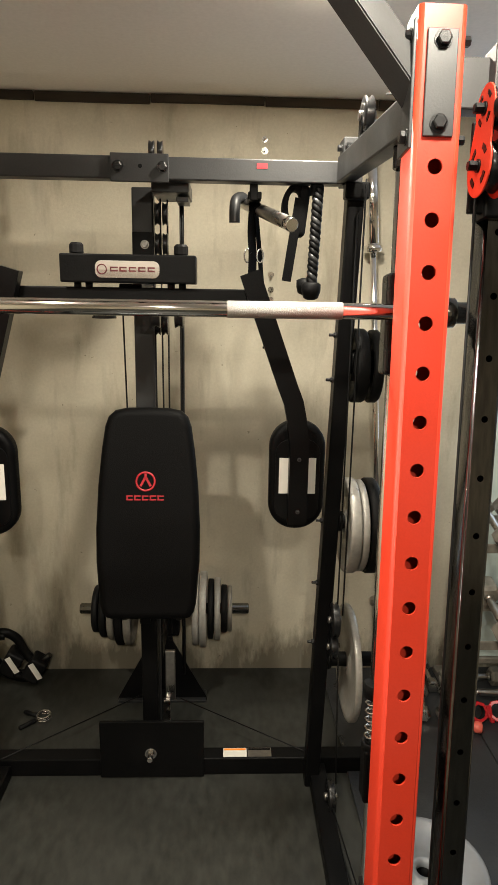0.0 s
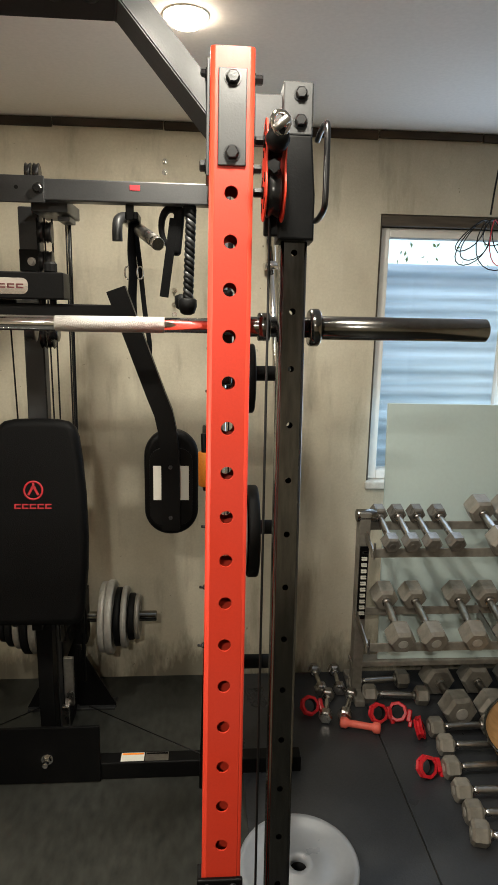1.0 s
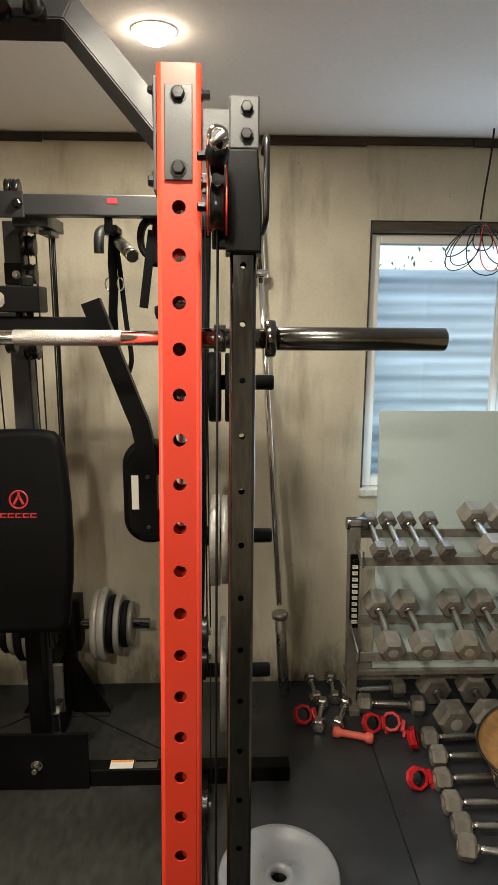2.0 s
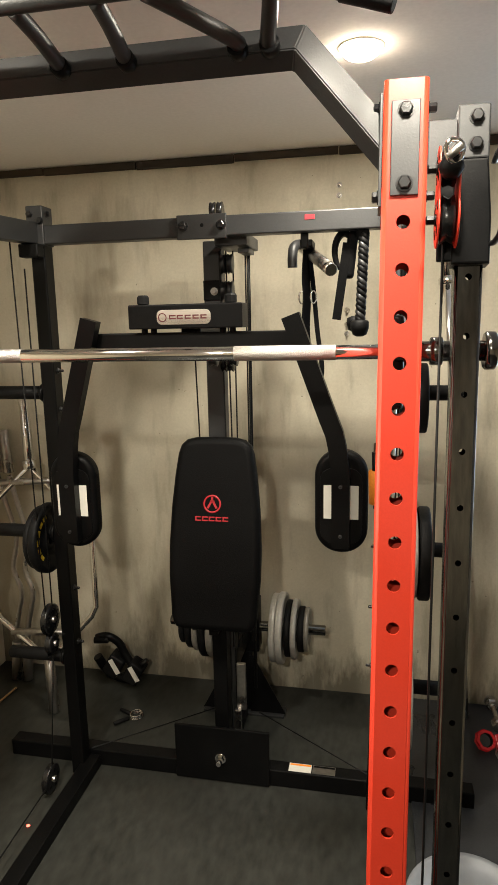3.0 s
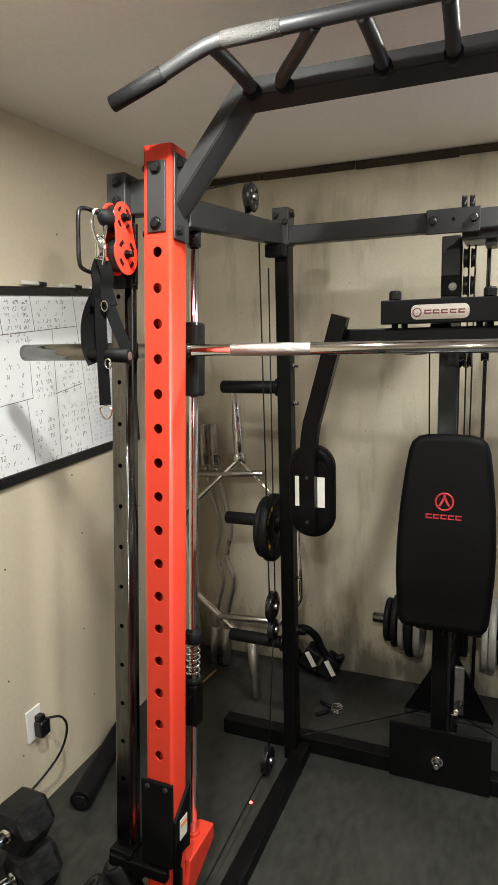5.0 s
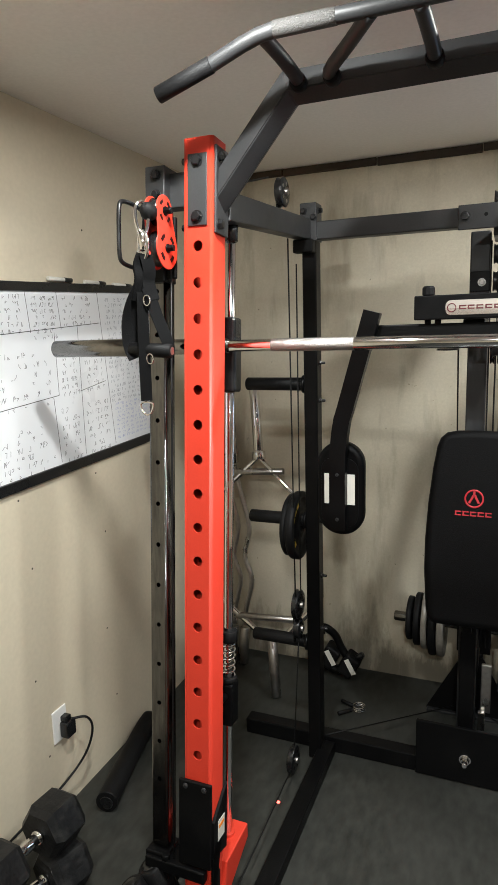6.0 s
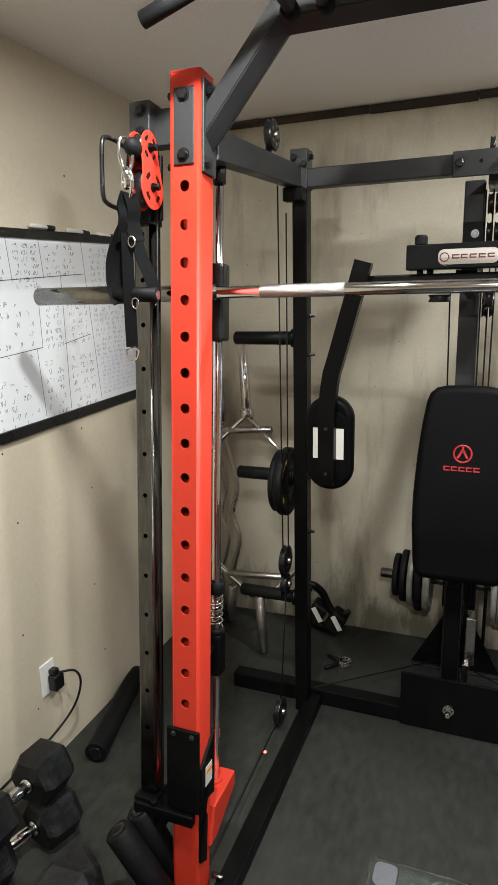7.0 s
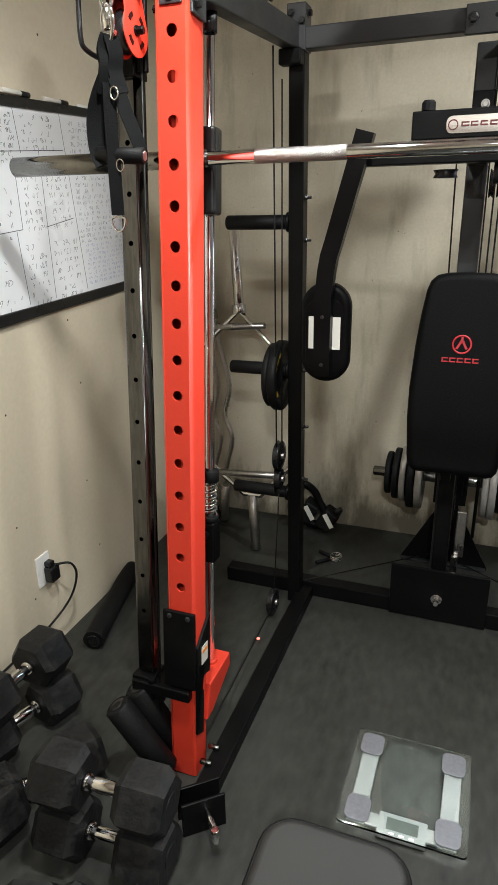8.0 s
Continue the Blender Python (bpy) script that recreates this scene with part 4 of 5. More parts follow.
# the loaded carriage bar behind the backrest
cb = thing("loaded_bar", (-0.25, 2.51, 0.408), "short bar loaded with grey and black plates behind the backrest", "weight bar")
part("bar", rod((-0.609, 2.51, 0.408), (0.106, 2.51, 0.408), 0.0225, 24, 0.004), "darksteel", cb)
part("carriage", merge(box((-0.30, 2.20, 0.36), (-0.23, 2.55, 0.46), 0.004), box((-0.33, 2.47, 0.30), (-0.19, 2.55, 0.54), 0.004), box((-0.30, 2.47, 0.012), (-0.22, 2.53, 0.30), 0.004)), "black", cb)
for x, r, th, mt in ((-0.118, 0.150, 0.026, "grey_plate"), (-0.088, 0.157, 0.030, "grey_plate"), (-0.056, 0.125, 0.024, "rubber"), (-0.028, 0.130, 0.024, "grey_plate"), (0.0, 0.100, 0.026, "rubber"), (0.024, 0.096, 0.020, "grey_iron"),
                     (-0.395, 0.150, 0.030, "grey_iron"), (-0.43, 0.150, 0.030, "rubber"), (-0.466, 0.128, 0.026, "grey_iron"), (-0.50, 0.118, 0.026, "rubber"), (-0.535, 0.098, 0.024, "rubber")):
    part("plate", moved(disc_plate(r, th), Matrix.Translation((x, 2.51, 0.408)) @ ALONG_X), mt, cb)
weight_plate(0, 0, 0, 0.185, 0.03, "disc", "large grey iron weight plate lying on the rubber mat", m=pose(0.60, 1.545, 0.060, 3, -2, 20))
weight_plate(0, 0, 0, 0.18, 0.036, "rubber", "black rubber weight plate lying under a grey one", m=pose(0.605, 1.55, 0.027, 0, 0, 70))


def hex_dumbbell(length, head_r, head_l, head_mat, handle_mat, label, group, handle_r=0.014):
    """A hex dumbbell along x, standing on one flat of its heads at z 0."""
    t = thing("hex_dumbbell", (0, 0, 0), label, "dumbbell", group)
    flat = head_r * math.cos(math.pi / 6)
    pr = [(handle_r * 0.86, 0), (handle_r, 0.15), (handle_r * 1.12, 0.5), (handle_r, 0.85), (handle_r * 0.86, 1)]
    span = length - 2 * head_l
    part("handle", lathe([(r, -span / 2 + span * h) for r, h in pr], Matrix.Translation((0, 0, flat)) @ ALONG_X, 18), handle_mat, t)
    for s in (-1, 1):
        m = Matrix.Translation((s * (length / 2 - head_l), 0, flat)) @ pose(0, 0, 0, 0, 90 * s, 0) @ pose(0, 0, 0, 0, 0, 30 + 30)
        hd = lathe([(head_r * 0.80, 0), (head_r, head_l * 0.16), (head_r, head_l * 0.84), (head_r * 0.80, head_l)], m @ pose(0, 0, 0, 0, 0, 30), 6)
        for f in hd.faces:
            f.smooth = False
        h = part("head", hd, head_mat, t)
        cm, _ = frame_to((s * (length / 2), 0, flat), (s * (length / 2 + 1), 0, flat))
        part("number_mark", lathe([(head_r * 0.36, -0.0005), (head_r * 0.36, 0.0008), (head_r * 0.30, 0.001)], cm, 18), "grey_plate" if head_mat == "grey_iron" else "steel" if head_mat == "steel" else head_mat, h)
        part("ferrule", lathe([(handle_r * 1.35, 0), (handle_r * 1.2, 0.012)], Matrix.Translation((s * (length / 2 - head_l), 0, flat)) @ pose(0, 0, 0, 0, -90 * s, 0), 16), handle_mat, t)
    return t


def at_axis(c, yaw, tilt=0, spin=0):
    return Matrix.Translation(c) @ pose(0, 0, 0, 0, 0, yaw) @ pose(0, 0, 0, 0, tilt, 0)


# dumbbell rack under the window
SHEAR = Matrix(((1, 0, -0.06, 0.055), (0, 1, 0, 0), (0, 0, 1, 0), (0, 0, 0, 1)))
RK = thing("dumbbell_rack", (1.45, 2.4, 0), "two-tier grey steel dumbbell rack under the window", "rack")
for x in (0.952, 2.05):
    up = part("rack_upright", moved(plate([(2.50, 0.009), (2.555, 0.009), (2.36, 0.94), (2.30, 0.94)], 0.045, Matrix(((0, 1, 0, x - 0.02), (1, 0, 0, 0), (0, 0, 1, 0), (0, 0, 0, 1))), 0.003), SHEAR), "grey_iron", RK)
    part("top_cap", rod((x - 0.03, 2.33, 0.922), (x + 0.05, 2.33, 0.922), 0.026, 18), "darksteel", up)
    part("rack_foot", box((x + 0.03, 2.40, 0.009), (x + 0.075, 2.66, 0.04), 0.004), "grey_iron", RK)
    for k in range(11):
        part("badge_mark", moved(merge(box((x - 0.008, 2.325 + k * 0.0064, 0.757 - k * 0.030), (x + 0.014, 2.333 + k * 0.0064, 0.762 - k * 0.030), 0), box((x - 0.008, 2.3245 + k * 0.0064, 0.767 - k * 0.030), (x + 0.014, 2.332 + k * 0.0064, 0.771 - k * 0.030), 0), box((x - 0.008 + 0.016 * (k % 2), 2.325 + k * 0.0064, 0.762 - k * 0.030), (x - 0.002 + 0.016 * (k % 2), 2.3325 + k * 0.0064, 0.767 - k * 0.030), 0)), SHEAR), "white" if k else "darksteel", up)
    part("badge_back", moved(plate([(2.327, 0.79), (2.335, 0.79), (2.412, 0.43), (2.404, 0.43)], 0.036, Matrix(((0, 1, 0, x - 0.016), (1, 0, 0, 0), (0, 0, 1, 0), (0, 0, 0, 1))), 0), SHEAR), "black", up)
for zb, zf, yb, yf in ((0.865, 0.812, 2.37, 2.20), (0.470, 0.412, 2.40, 2.20)):
    for yy, zz, hgt in ((yb, zb, 0.036), (yf, zf, 0.036)):
        part("shelf_rail", box((0.955, yy - 0.004, zz - hgt / 2), (2.06, yy + 0.004, zz + hgt / 2), 0.002), "grey_iron", RK)
    for x in (0.96, 1.5, 2.045):
        part("shelf_arm", plate([(yf, zf - 0.02), (yb + 0.04, zb - 0.02), (yb + 0.04, zb + 0.012), (yf - 0.012, zf + 0.012), (yf - 0.012, zf + 0.045), (yf - 0.02, zf + 0.045), (yf - 0.02, zf - 0.02)][::-1], 0.006, Matrix(((0, 1, 0, x), (1, 0, 0, 0), (0, 0, 1, 0), (0, 0, 0, 1))), 0), "steel", RK)
part("brace", box((0.972, 2.470, 0.162), (2.03, 2.535, 0.188), 0.003), "grey_iron", RK)
small = hex_dumbbell(0.25, 0.037, 0.055, "darkiron", "steel", "small grey iron hex dumbbell on the rack", "dumbbells on the rack", 0.013)
mid = hex_dumbbell(0.30, 0.056, 0.085, "grey_iron", "steel", "grey iron hex dumbbell on the rack", "dumbbells on the rack", 0.014)
big = hex_dumbbell(0.33, 0.056, 0.088, "grey_iron", "steel", "large grey iron hex dumbbell on the lower shelf", "dumbbells on the rack", 0.015)
huge = hex_dumbbell(0.33, 0.074, 0.100, "grey_iron", "steel", "heavy grey iron hex dumbbell on the floor", "dumbbells on the floor", 0.016)
floorb = hex_dumbbell(0.29, 0.042, 0.058, "grey_iron", "steel", "grey iron hex dumbbell lying on the mat", "dumbbells on the floor", 0.014)
random.seed(5)


def shelf_pose(x, yf, zf, yb, zb, yaw):
    ang = math.degrees(math.atan2(zb - zf, yb - yf))
    return Matrix.Translation((x, (yf + yb) / 2, (zf + zb) / 2)) @ pose(0, 0, 0, 0, 0, 90 + yaw) @ pose(0, 0, 0, 0, -ang, 0)


first = {}
for src, xs, yf, zf, yb, zb in ((small, (1.022, 1.100, 1.180, 1.272), 2.20, 0.834, 2.37, 0.887), (mid, (1.450, 1.560, 1.675, 1.79, 1.90), 2.20, 0.834, 2.37, 0.887),
                                (big, (1.079, 1.206, 1.389, 1.525, 1.66, 1.80, 1.93), 2.20, 0.433, 2.40, 0.492)):
    for x in xs:
        m = shelf_pose(x, yf, zf, yb, zb, random.uniform(-4, 4))
        if src.name in first:
            copy_thing(src, m)
        else:
            src.matrix_basis, first[src.name] = m, True
for src, places in ((huge, ((1.390, 2.40, 0.011, 92), (1.560, 2.40, 0.011, 86), (1.75, 2.41, 0.011, 91), (1.93, 2.40, 0.011, 88))),
                    (floorb, ((1.385, 2.20, 0.011, 1), (1.385, 2.082, 0.011, -3), (1.358, 1.965, 0.011, 2), (1.352, 1.84, 0.011, -2), (1.350, 1.734, 0.011, -4), (1.332, 1.625, 0.011, -14), (1.12, 2.545, 0.011, 4), (1.17, 2.43, 0.011, -6)))):
    for x, y, z, yaw in places:
        m = pose(x, y, z, 0, 0, yaw)
        if src.name in first:
            copy_thing(src, m)
        else:
            src.matrix_basis, first[src.name] = m, True
chromeb = hex_dumbbell(0.20, 0.030, 0.045, "steel", "chrome", "small bare steel dumbbell on the mat", "small dumbbells on the floor", 0.011)
for k, (x, y, yaw) in enumerate(((0.845, 2.585, 92), (0.935, 2.585, 88), (0.850, 2.385, 76), (0.945, 2.385, 68))):
    m = pose(x, y, 0.010, 0, 0, yaw)
    if k:
        copy_thing(chromeb, m)
    else:
        chromeb.matrix_basis = m
pk = thing("pink_dumbbell", (0.965, 2.245, 0.03), "small salmon-pink vinyl dumbbell lying on the mat", "dumbbell")
part("body", lathe([(0.012, -0.085), (0.022, -0.08), (0.023, -0.058), (0.015, -0.048), (0.014, 0.048), (0.023, 0.058), (0.022, 0.08), (0.012, 0.085)], Matrix.Translation((0.965, 2.245, 0.032)) @ pose(0, 0, 0, 0, 90, -18), 20), "pink", pk)


def spin_collar(m, first_one=None):
    if first_one:
        return copy_thing(first_one, m)
    t = thing("bar_collar", (0, 0, 0), "red plastic bar collar on the floor", "bar collar", "red collars on the floor")
    ring = lathe([(0.029, -0.016), (0.040, -0.016), (0.043, -0.010), (0.036, -0.004), (0.036, 0.004), (0.043, 0.010), (0.040, 0.016), (0.029, 0.016), (0.029, -0.016)], n=8, caps=False)
    for f in ring.faces:
        f.smooth = False
    part("ring", ring, "redcollar", t)
    part("lever", merge(box((0.040, -0.030, -0.013), (0.060, 0.020, 0.013), 0.004), box((0.050, -0.050, -0.010), (0.066, -0.02, 0.010), 0.004)), "redcollar", t)
    part("liner", lathe([(0.0255, -0.013), (0.0275, -0.013), (0.0275, 0.013), (0.0255, 0.013), (0.0255, -0.013)], n=20, caps=False), "rubber", t)
    t.matrix_basis = m
    return t


c0 = spin_collar(pose(1.150, 1.968, 0.048, 62, 0, 20))
for m in (pose(1.200, 2.19, 0.048, 70, 0, 75), pose(1.055, 2.30, 0.048, 60, 0, 10), pose(1.142, 2.305, 0.048, 55, 0, -25), pose(0.770, 2.365, 0.048, 50, 0, 15)):
    spin_collar(m, c0)
ds = thing("oval_dish", (1.63, 2.0, 0.10), "shallow tan wooden dish with a dark rim resting on dumbbells", "dish")
dm = pose(1.630, 2.00, 0.105, 6, -8, 20) @ Matrix.Diagonal((1.0, 0.82, 1, 1))
part("bowl", lathe([(0.19, 0.0), (0.225, 0.03), (0.25, 0.075), (0.244, 0.075), (0.219, 0.034), (0.186, 0.008), (0.02, 0.008)], dm, 48), "tan", ds)
part("rim", lathe([(0.243, 0.074), (0.252, 0.074), (0.253, 0.082), (0.244, 0.083), (0.243, 0.074)], dm, 48, caps=False), "darksteel", ds)

# pale panel leaning under the window
pn2 = solid("wall_panel", moved(box((0, 0, 0), (0.93, 0.0127, 1.157), 0.002), pose(1.095, 2.487, 0.190, -5.5, 0.4, 0)), "panel", "pale blue-green gypsum board leaning against the window wall", "panel")
# olympic bar standing in front of the wall
ob = thing("olympic_bar", (0.705, 2.58, 0), "bare steel olympic bar leaning upright against the concrete wall", "barbell")
pa, pz2 = Vector((0.709, 2.575, 0.010)), Vector((0.566, 2.668, 2.205))
ax = (pz2 - pa).normalized()
part("shaft", rod(pa + ax * 0.44, pa + ax * 1.89, 0.014, 24), "chrome", ob)
for a, b in ((0.0, 0.385), (1.905, 2.32)):
    part("sleeve", rod(pa + ax * a, pa + ax * b, 0.0245, 28, 0.003), "chrome" if a else "steel", ob)
for a in (0.375, 1.885):
    part("collar", rod(pa + ax * a, pa + ax * (a + 0.03), 0.037, 28, 0.004), "chrome" if a > 1 else "steel", ob)
# wires that hang in a loose coil from the ceiling
wr = thing("hanging_wires", (1.47, 2.55, ZC), "black and red wires hanging in loose loops before the window", "wire")
part("stem", pipe(smooth_path([(1.49, 2.55, ZC), (1.485, 2.55, 2.36), (1.47, 2.55, 2.22), (1.462, 2.55, 2.12)], 6), 0.004, 8), "cable", wr)
random.seed(11)
for k in range(7):
    w, h, sx = random.uniform(0.03, 0.075), random.uniform(0.10, 0.20), random.uniform(-0.07, 0.07)
    c = (1.465 + sx * 0.4, 2.55 + random.uniform(-0.02, 0.02), 2.10)
    loop = [(c[0] + sx * (1 - math.cos(a)) * 0.7 + w * math.sin(a), c[1] + 0.02 * math.sin(2 * a), c[2] - h / 2 * (1 - math.cos(a))) for a in [i * math.pi / 10 for i in range(20)]]
    part("loop", pipe(loop, 0.0024, 6, closed=True), "redwire" if k == 3 else "cable", wr)

# hangers on the rear beam: rope, ankle strap, single-arm bar
rp = thing("triceps_rope", (0.262, 1.975, 2.03), "black and tan twisted triceps rope hanging from the rear beam", "rope handle")
part("loop", pipe(smooth_path([(0.25, 1.98, 2.0), (0.252, 1.975, 2.028), (0.268, 1.975, 2.024), (0.266, 1.985, 1.99)], 5), 0.012, 10), "web", rp)
for k in range(3):
    tw = [(0.264 - 0.010 * (i / 60) + 0.0085 * math.cos(i * 0.55 + k * 2.094), 1.98 + 0.0085 * math.sin(i * 0.55 + k * 2.094), 2.02 - i * 0.0046) for i in range(60)]
    part("strand", pipe(tw, 0.0088, 8), "rubber" if k else "char", rp)
part("rope_end", lathe([(0.010, -0.032), (0.022, -0.026), (0.029, -0.006), (0.029, 0.014), (0.022, 0.02), (0.012, 0.02)], Matrix.Translation((0.253, 1.978, 1.735)), 22), "rubber", rp)
part("rope_end", lathe([(0.010, -0.030), (0.022, -0.024), (0.027, -0.006), (0.027, 0.014), (0.012, 0.02)], Matrix.Translation((0.238, 2.005, 1.748)), 22), "rubber", rp)
ribbon = lambda pts, w, t=0.0016, up=(0, 1, 0): sweep(smooth_path(pts, 6), [(-w / 2, -t / 2), (w / 2, -t / 2), (w / 2, t / 2), (-w / 2, t / 2)], smooth=False)
an = thing("ankle_strap", (0.20, 1.99, 2.02), "black padded ankle strap hanging from the rear beam", "strap")
loop = [(0.200 + 0.030 * math.sin(a), 2.025, 1.972 + 0.056 * math.cos(a)) for a in [i * math.pi / 12 for i in range(24)]]
part("cuff_pad", moved(box((-0.016, -0.03, -0.075), (0.016, 0.03, 0.07), 0.012, 3), pose(0.222, 2.02, 1.962, 0, 6, 0)), "web", an)
part("cuff", sweep(loop, [(-0.008, -0.03), (0.008, -0.03), (0.008, 0.03), (-0.008, 0.03)], closed=True, up=(0, 1, 0)), "web", an)
part("tail", moved(box((-0.014, -0.002, -0.24), (0.014, 0.002, 0.0), 0.001), pose(0.212, 1.99, 1.995, 0, 8, 0)), "web", an)
lb = thing("cable_handle", (0.1, 1.98, 2.0), "short steel cable bar hung crosswise under the rear beam", "handle")
part("bar", rod((0.045, 2.215, 2.012), (0.172, 1.815, 1.902), 0.019, 24, 0.003), "steel", lb)
part("bar_tip", rod((0.165, 1.837, 1.908), (0.174, 1.809, 1.9), 0.0195, 24, 0.003), "chrome", lb)
part("crook", pipe(smooth_path([(0.065, 2.17, 2.003), (0.045, 2.15, 2.015), (0.026, 2.12, 2.003), (0.022, 2.11, 1.97), (0.022, 2.11, 1.935)], 6), 0.017, 14), "char", lb)
part("hanger", merge(box((0.064, 1.985, 1.985), (0.088, 2.005, 2.031), 0.003), box((0.06, 2.0, 1.99), (0.10, 2.10, 2.012), 0.003)), "black", lb)
sp = thing("suspension_strap", (0.09, 1.95, 1.97), "black webbing strap with steel rings hanging behind the arm yoke", "strap")
part("strap", merge(ribbon([(0.078, 2.06, 1.985), (0.074, 2.05, 1.90), (0.078, 2.04, 1.83), (0.076, 2.02, 1.74), (0.082, 2.0, 1.66)], 0.032, 0.005), ribbon([(0.084, 2.06, 1.985), (0.098, 2.06, 1.86), (0.112, 2.05, 1.72), (0.128, 2.04, 1.60), (0.120, 2.03, 1.55)], 0.018, 0.003)), "web", sp)
for x in (0.066, 0.104):
    part("ring", pipe([(x - 0.004 + 0.010 * math.cos(a), 2.035, 1.832 + 0.020 * math.sin(a)) for a in [i * math.pi / 8 for i in range(16)]], 0.0026, 8, closed=True), "chrome", sp)
# stirrup handle that hangs from the pulley by the whiteboard
sh = thing("stirrup_handle", (-0.95, 1.04, 1.95), "black nylon stirrup cable handle on a chrome carabiner", "cable handle")


def carabiner(c, h, w, yaw):
    pts = [(0.5 * w * math.sin(a) * (1 + 0.2 * math.cos(a)), 0, 0.5 * h * math.cos(a)) for a in [i * math.pi / 10 for i in range(20)]]
    return moved(pipe(pts, 0.0042, 8, closed=True), Matrix.Translation(c) @ pose(0, 0, 0, 0, 0, yaw))


part("carabiner", merge(carabiner((-0.955, 1.046, 1.985), 0.075, 0.034, 60), carabiner((-0.955, 1.045, 1.925), 0.065, 0.032, -20)), "chrome", sh)
cc = lean(RX) @ Vector((0.075, -0.128, 0.080))
cl = thing("carabiner", cc, "small chrome carabiner clipped to the cable end", "carabiner")
part("hook", carabiner(cc, 0.036, 0.030, 20), "chrome", cl)
part("gate", rod(cc + Vector((-0.012, -0.004, -0.010)), cc + Vector((0.012, -0.004, 0.008)), 0.0075, 12), "steel", cl)
part("neck_strap", merge(ribbon([(-0.957, 1.046, 1.905), (-0.966, 1.043, 1.88), (-0.962, 1.040, 1.85), (-0.975, 1.040, 1.80)], 0.030, 0.014), ribbon([(-0.952, 1.046, 1.905), (-0.946, 1.050, 1.87), (-0.950, 1.050, 1.84), (-0.938, 1.048, 1.80)], 0.030, 0.012)), "web", sh)
part("swivel", merge(rod((-0.955, 1.045, 1.952), (-0.955, 1.045, 1.915), 0.0085, 14), rod((-0.972, 1.045, 1.908), (-0.938, 1.045, 1.908), 0.006, 12)), "chrome", sh)
part("strap", ribbon([(-0.962, 1.042, 1.83), (-0.985, 1.04, 1.79), (-0.998, 1.04, 1.75), (-0.998, 1.04, 1.70), (-0.985, 1.04, 1.668)], 0.042, 0.007), "web", sh)
part("strap", ribbon([(-0.948, 1.042, 1.83), (-0.930, 1.045, 1.77), (-0.905, 1.05, 1.70), (-0.905, 1.05, 1.675)], 0.028, 0.004), "web", sh)
part("tail_strap", ribbon([(-0.958, 1.035, 1.82), (-0.958, 1.030, 1.74), (-0.957, 1.027, 1.64), (-0.957, 1.026, 1.566)], 0.027, 0.005), "web", sh)
part("grip_tube", rod((-1.003, 1.04, 1.688), (-0.895, 1.05, 1.682), 0.017, 20, 0.003), "rubber", sh)
part("tube_plug", rod((-0.897, 1.05, 1.6822), (-0.8935, 1.05, 1.682), 0.010, 16), "steel", sh)
part("d_ring", pipe([(-0.957 + 0.017 * math.cos(a), 1.026, 1.556 + 0.024 * math.sin(a) * (1 if math.sin(a) < 0 else 0.3)) for a in [i * math.pi / 10 for i in range(20)]], 0.0024, 8, closed=True), "chrome", sh)
for z in (1.80, 1.665):
    part("snap", pipe([(-0.944 + 0.009 * math.cos(a), 1.03, z + 0.012 * math.sin(a)) for a in [i * math.pi / 6 for i in range(12)]], 0.002, 6, closed=True), "chrome", sh)
# orange foam grip behind the rear post, seen past the arm pad
fo = thing("foam_roller", (0.31, 2.43, 1.0), "orange foam bar pad on a black wall peg", "foam pad")
part("sleeve", rod((0.316, 2.43, 1.020), (0.312, 2.43, 1.160), 0.030, 20, 0.004), "orange", fo)
part("core", rod((0.317, 2.43, 1.0), (0.308, 2.43, 1.235), 0.014, 16), "black", fo)
part("peg", rod((0.309, 2.43, 1.215), (0.309, 2.70, 1.215), 0.008, 12), "black", fo)

# left corner: trap bar, curl bars, low-row attachment, clip, bar pads
tb = thing("trap_bar", (-1.15, 2.32, 0), "chrome hexagonal trap bar stood on end in the corner", "trap bar")
TP = lambda u, h: Vector((-1.130 - 0.118 * h + u, 2.315 + 0.17 * h, h))
hexa = [TP(0.0, 1.125), TP(-0.275, 0.885), TP(-0.310, 0.855), TP(-0.322, 0.81), TP(-0.312, 0.50), TP(-0.285, 0.455), TP(-0.04, 0.268), TP(0.04, 0.268), TP(0.235, 0.455), TP(0.262, 0.50), TP(0.275, 0.80), TP(0.255, 0.86)]
part("hex_frame", pipe(hexa, 0.0135, 14, closed=True), "chrome", tb)
for h, a, b in ((1.04, -0.225, 0.12), (0.355, -0.175, 0.13)):
    part("handle", rod(TP(a, h), TP(b, h + 0.02), 0.0165, 18), "steel", tb)
part("sleeve", rod(TP(0.0, 1.12), TP(0.0, 1.47), 0.0235, 24, 0.003), "chrome", tb)
part("sleeve", rod(TP(0.0, 0.0), TP(0.0, 0.268), 0.0235, 24, 0.003), "steel", tb)
part("sleeve_collar", rod(TP(0.0, 1.11), TP(0.0, 1.15), 0.033, 24, 0.003), "chrome", tb)
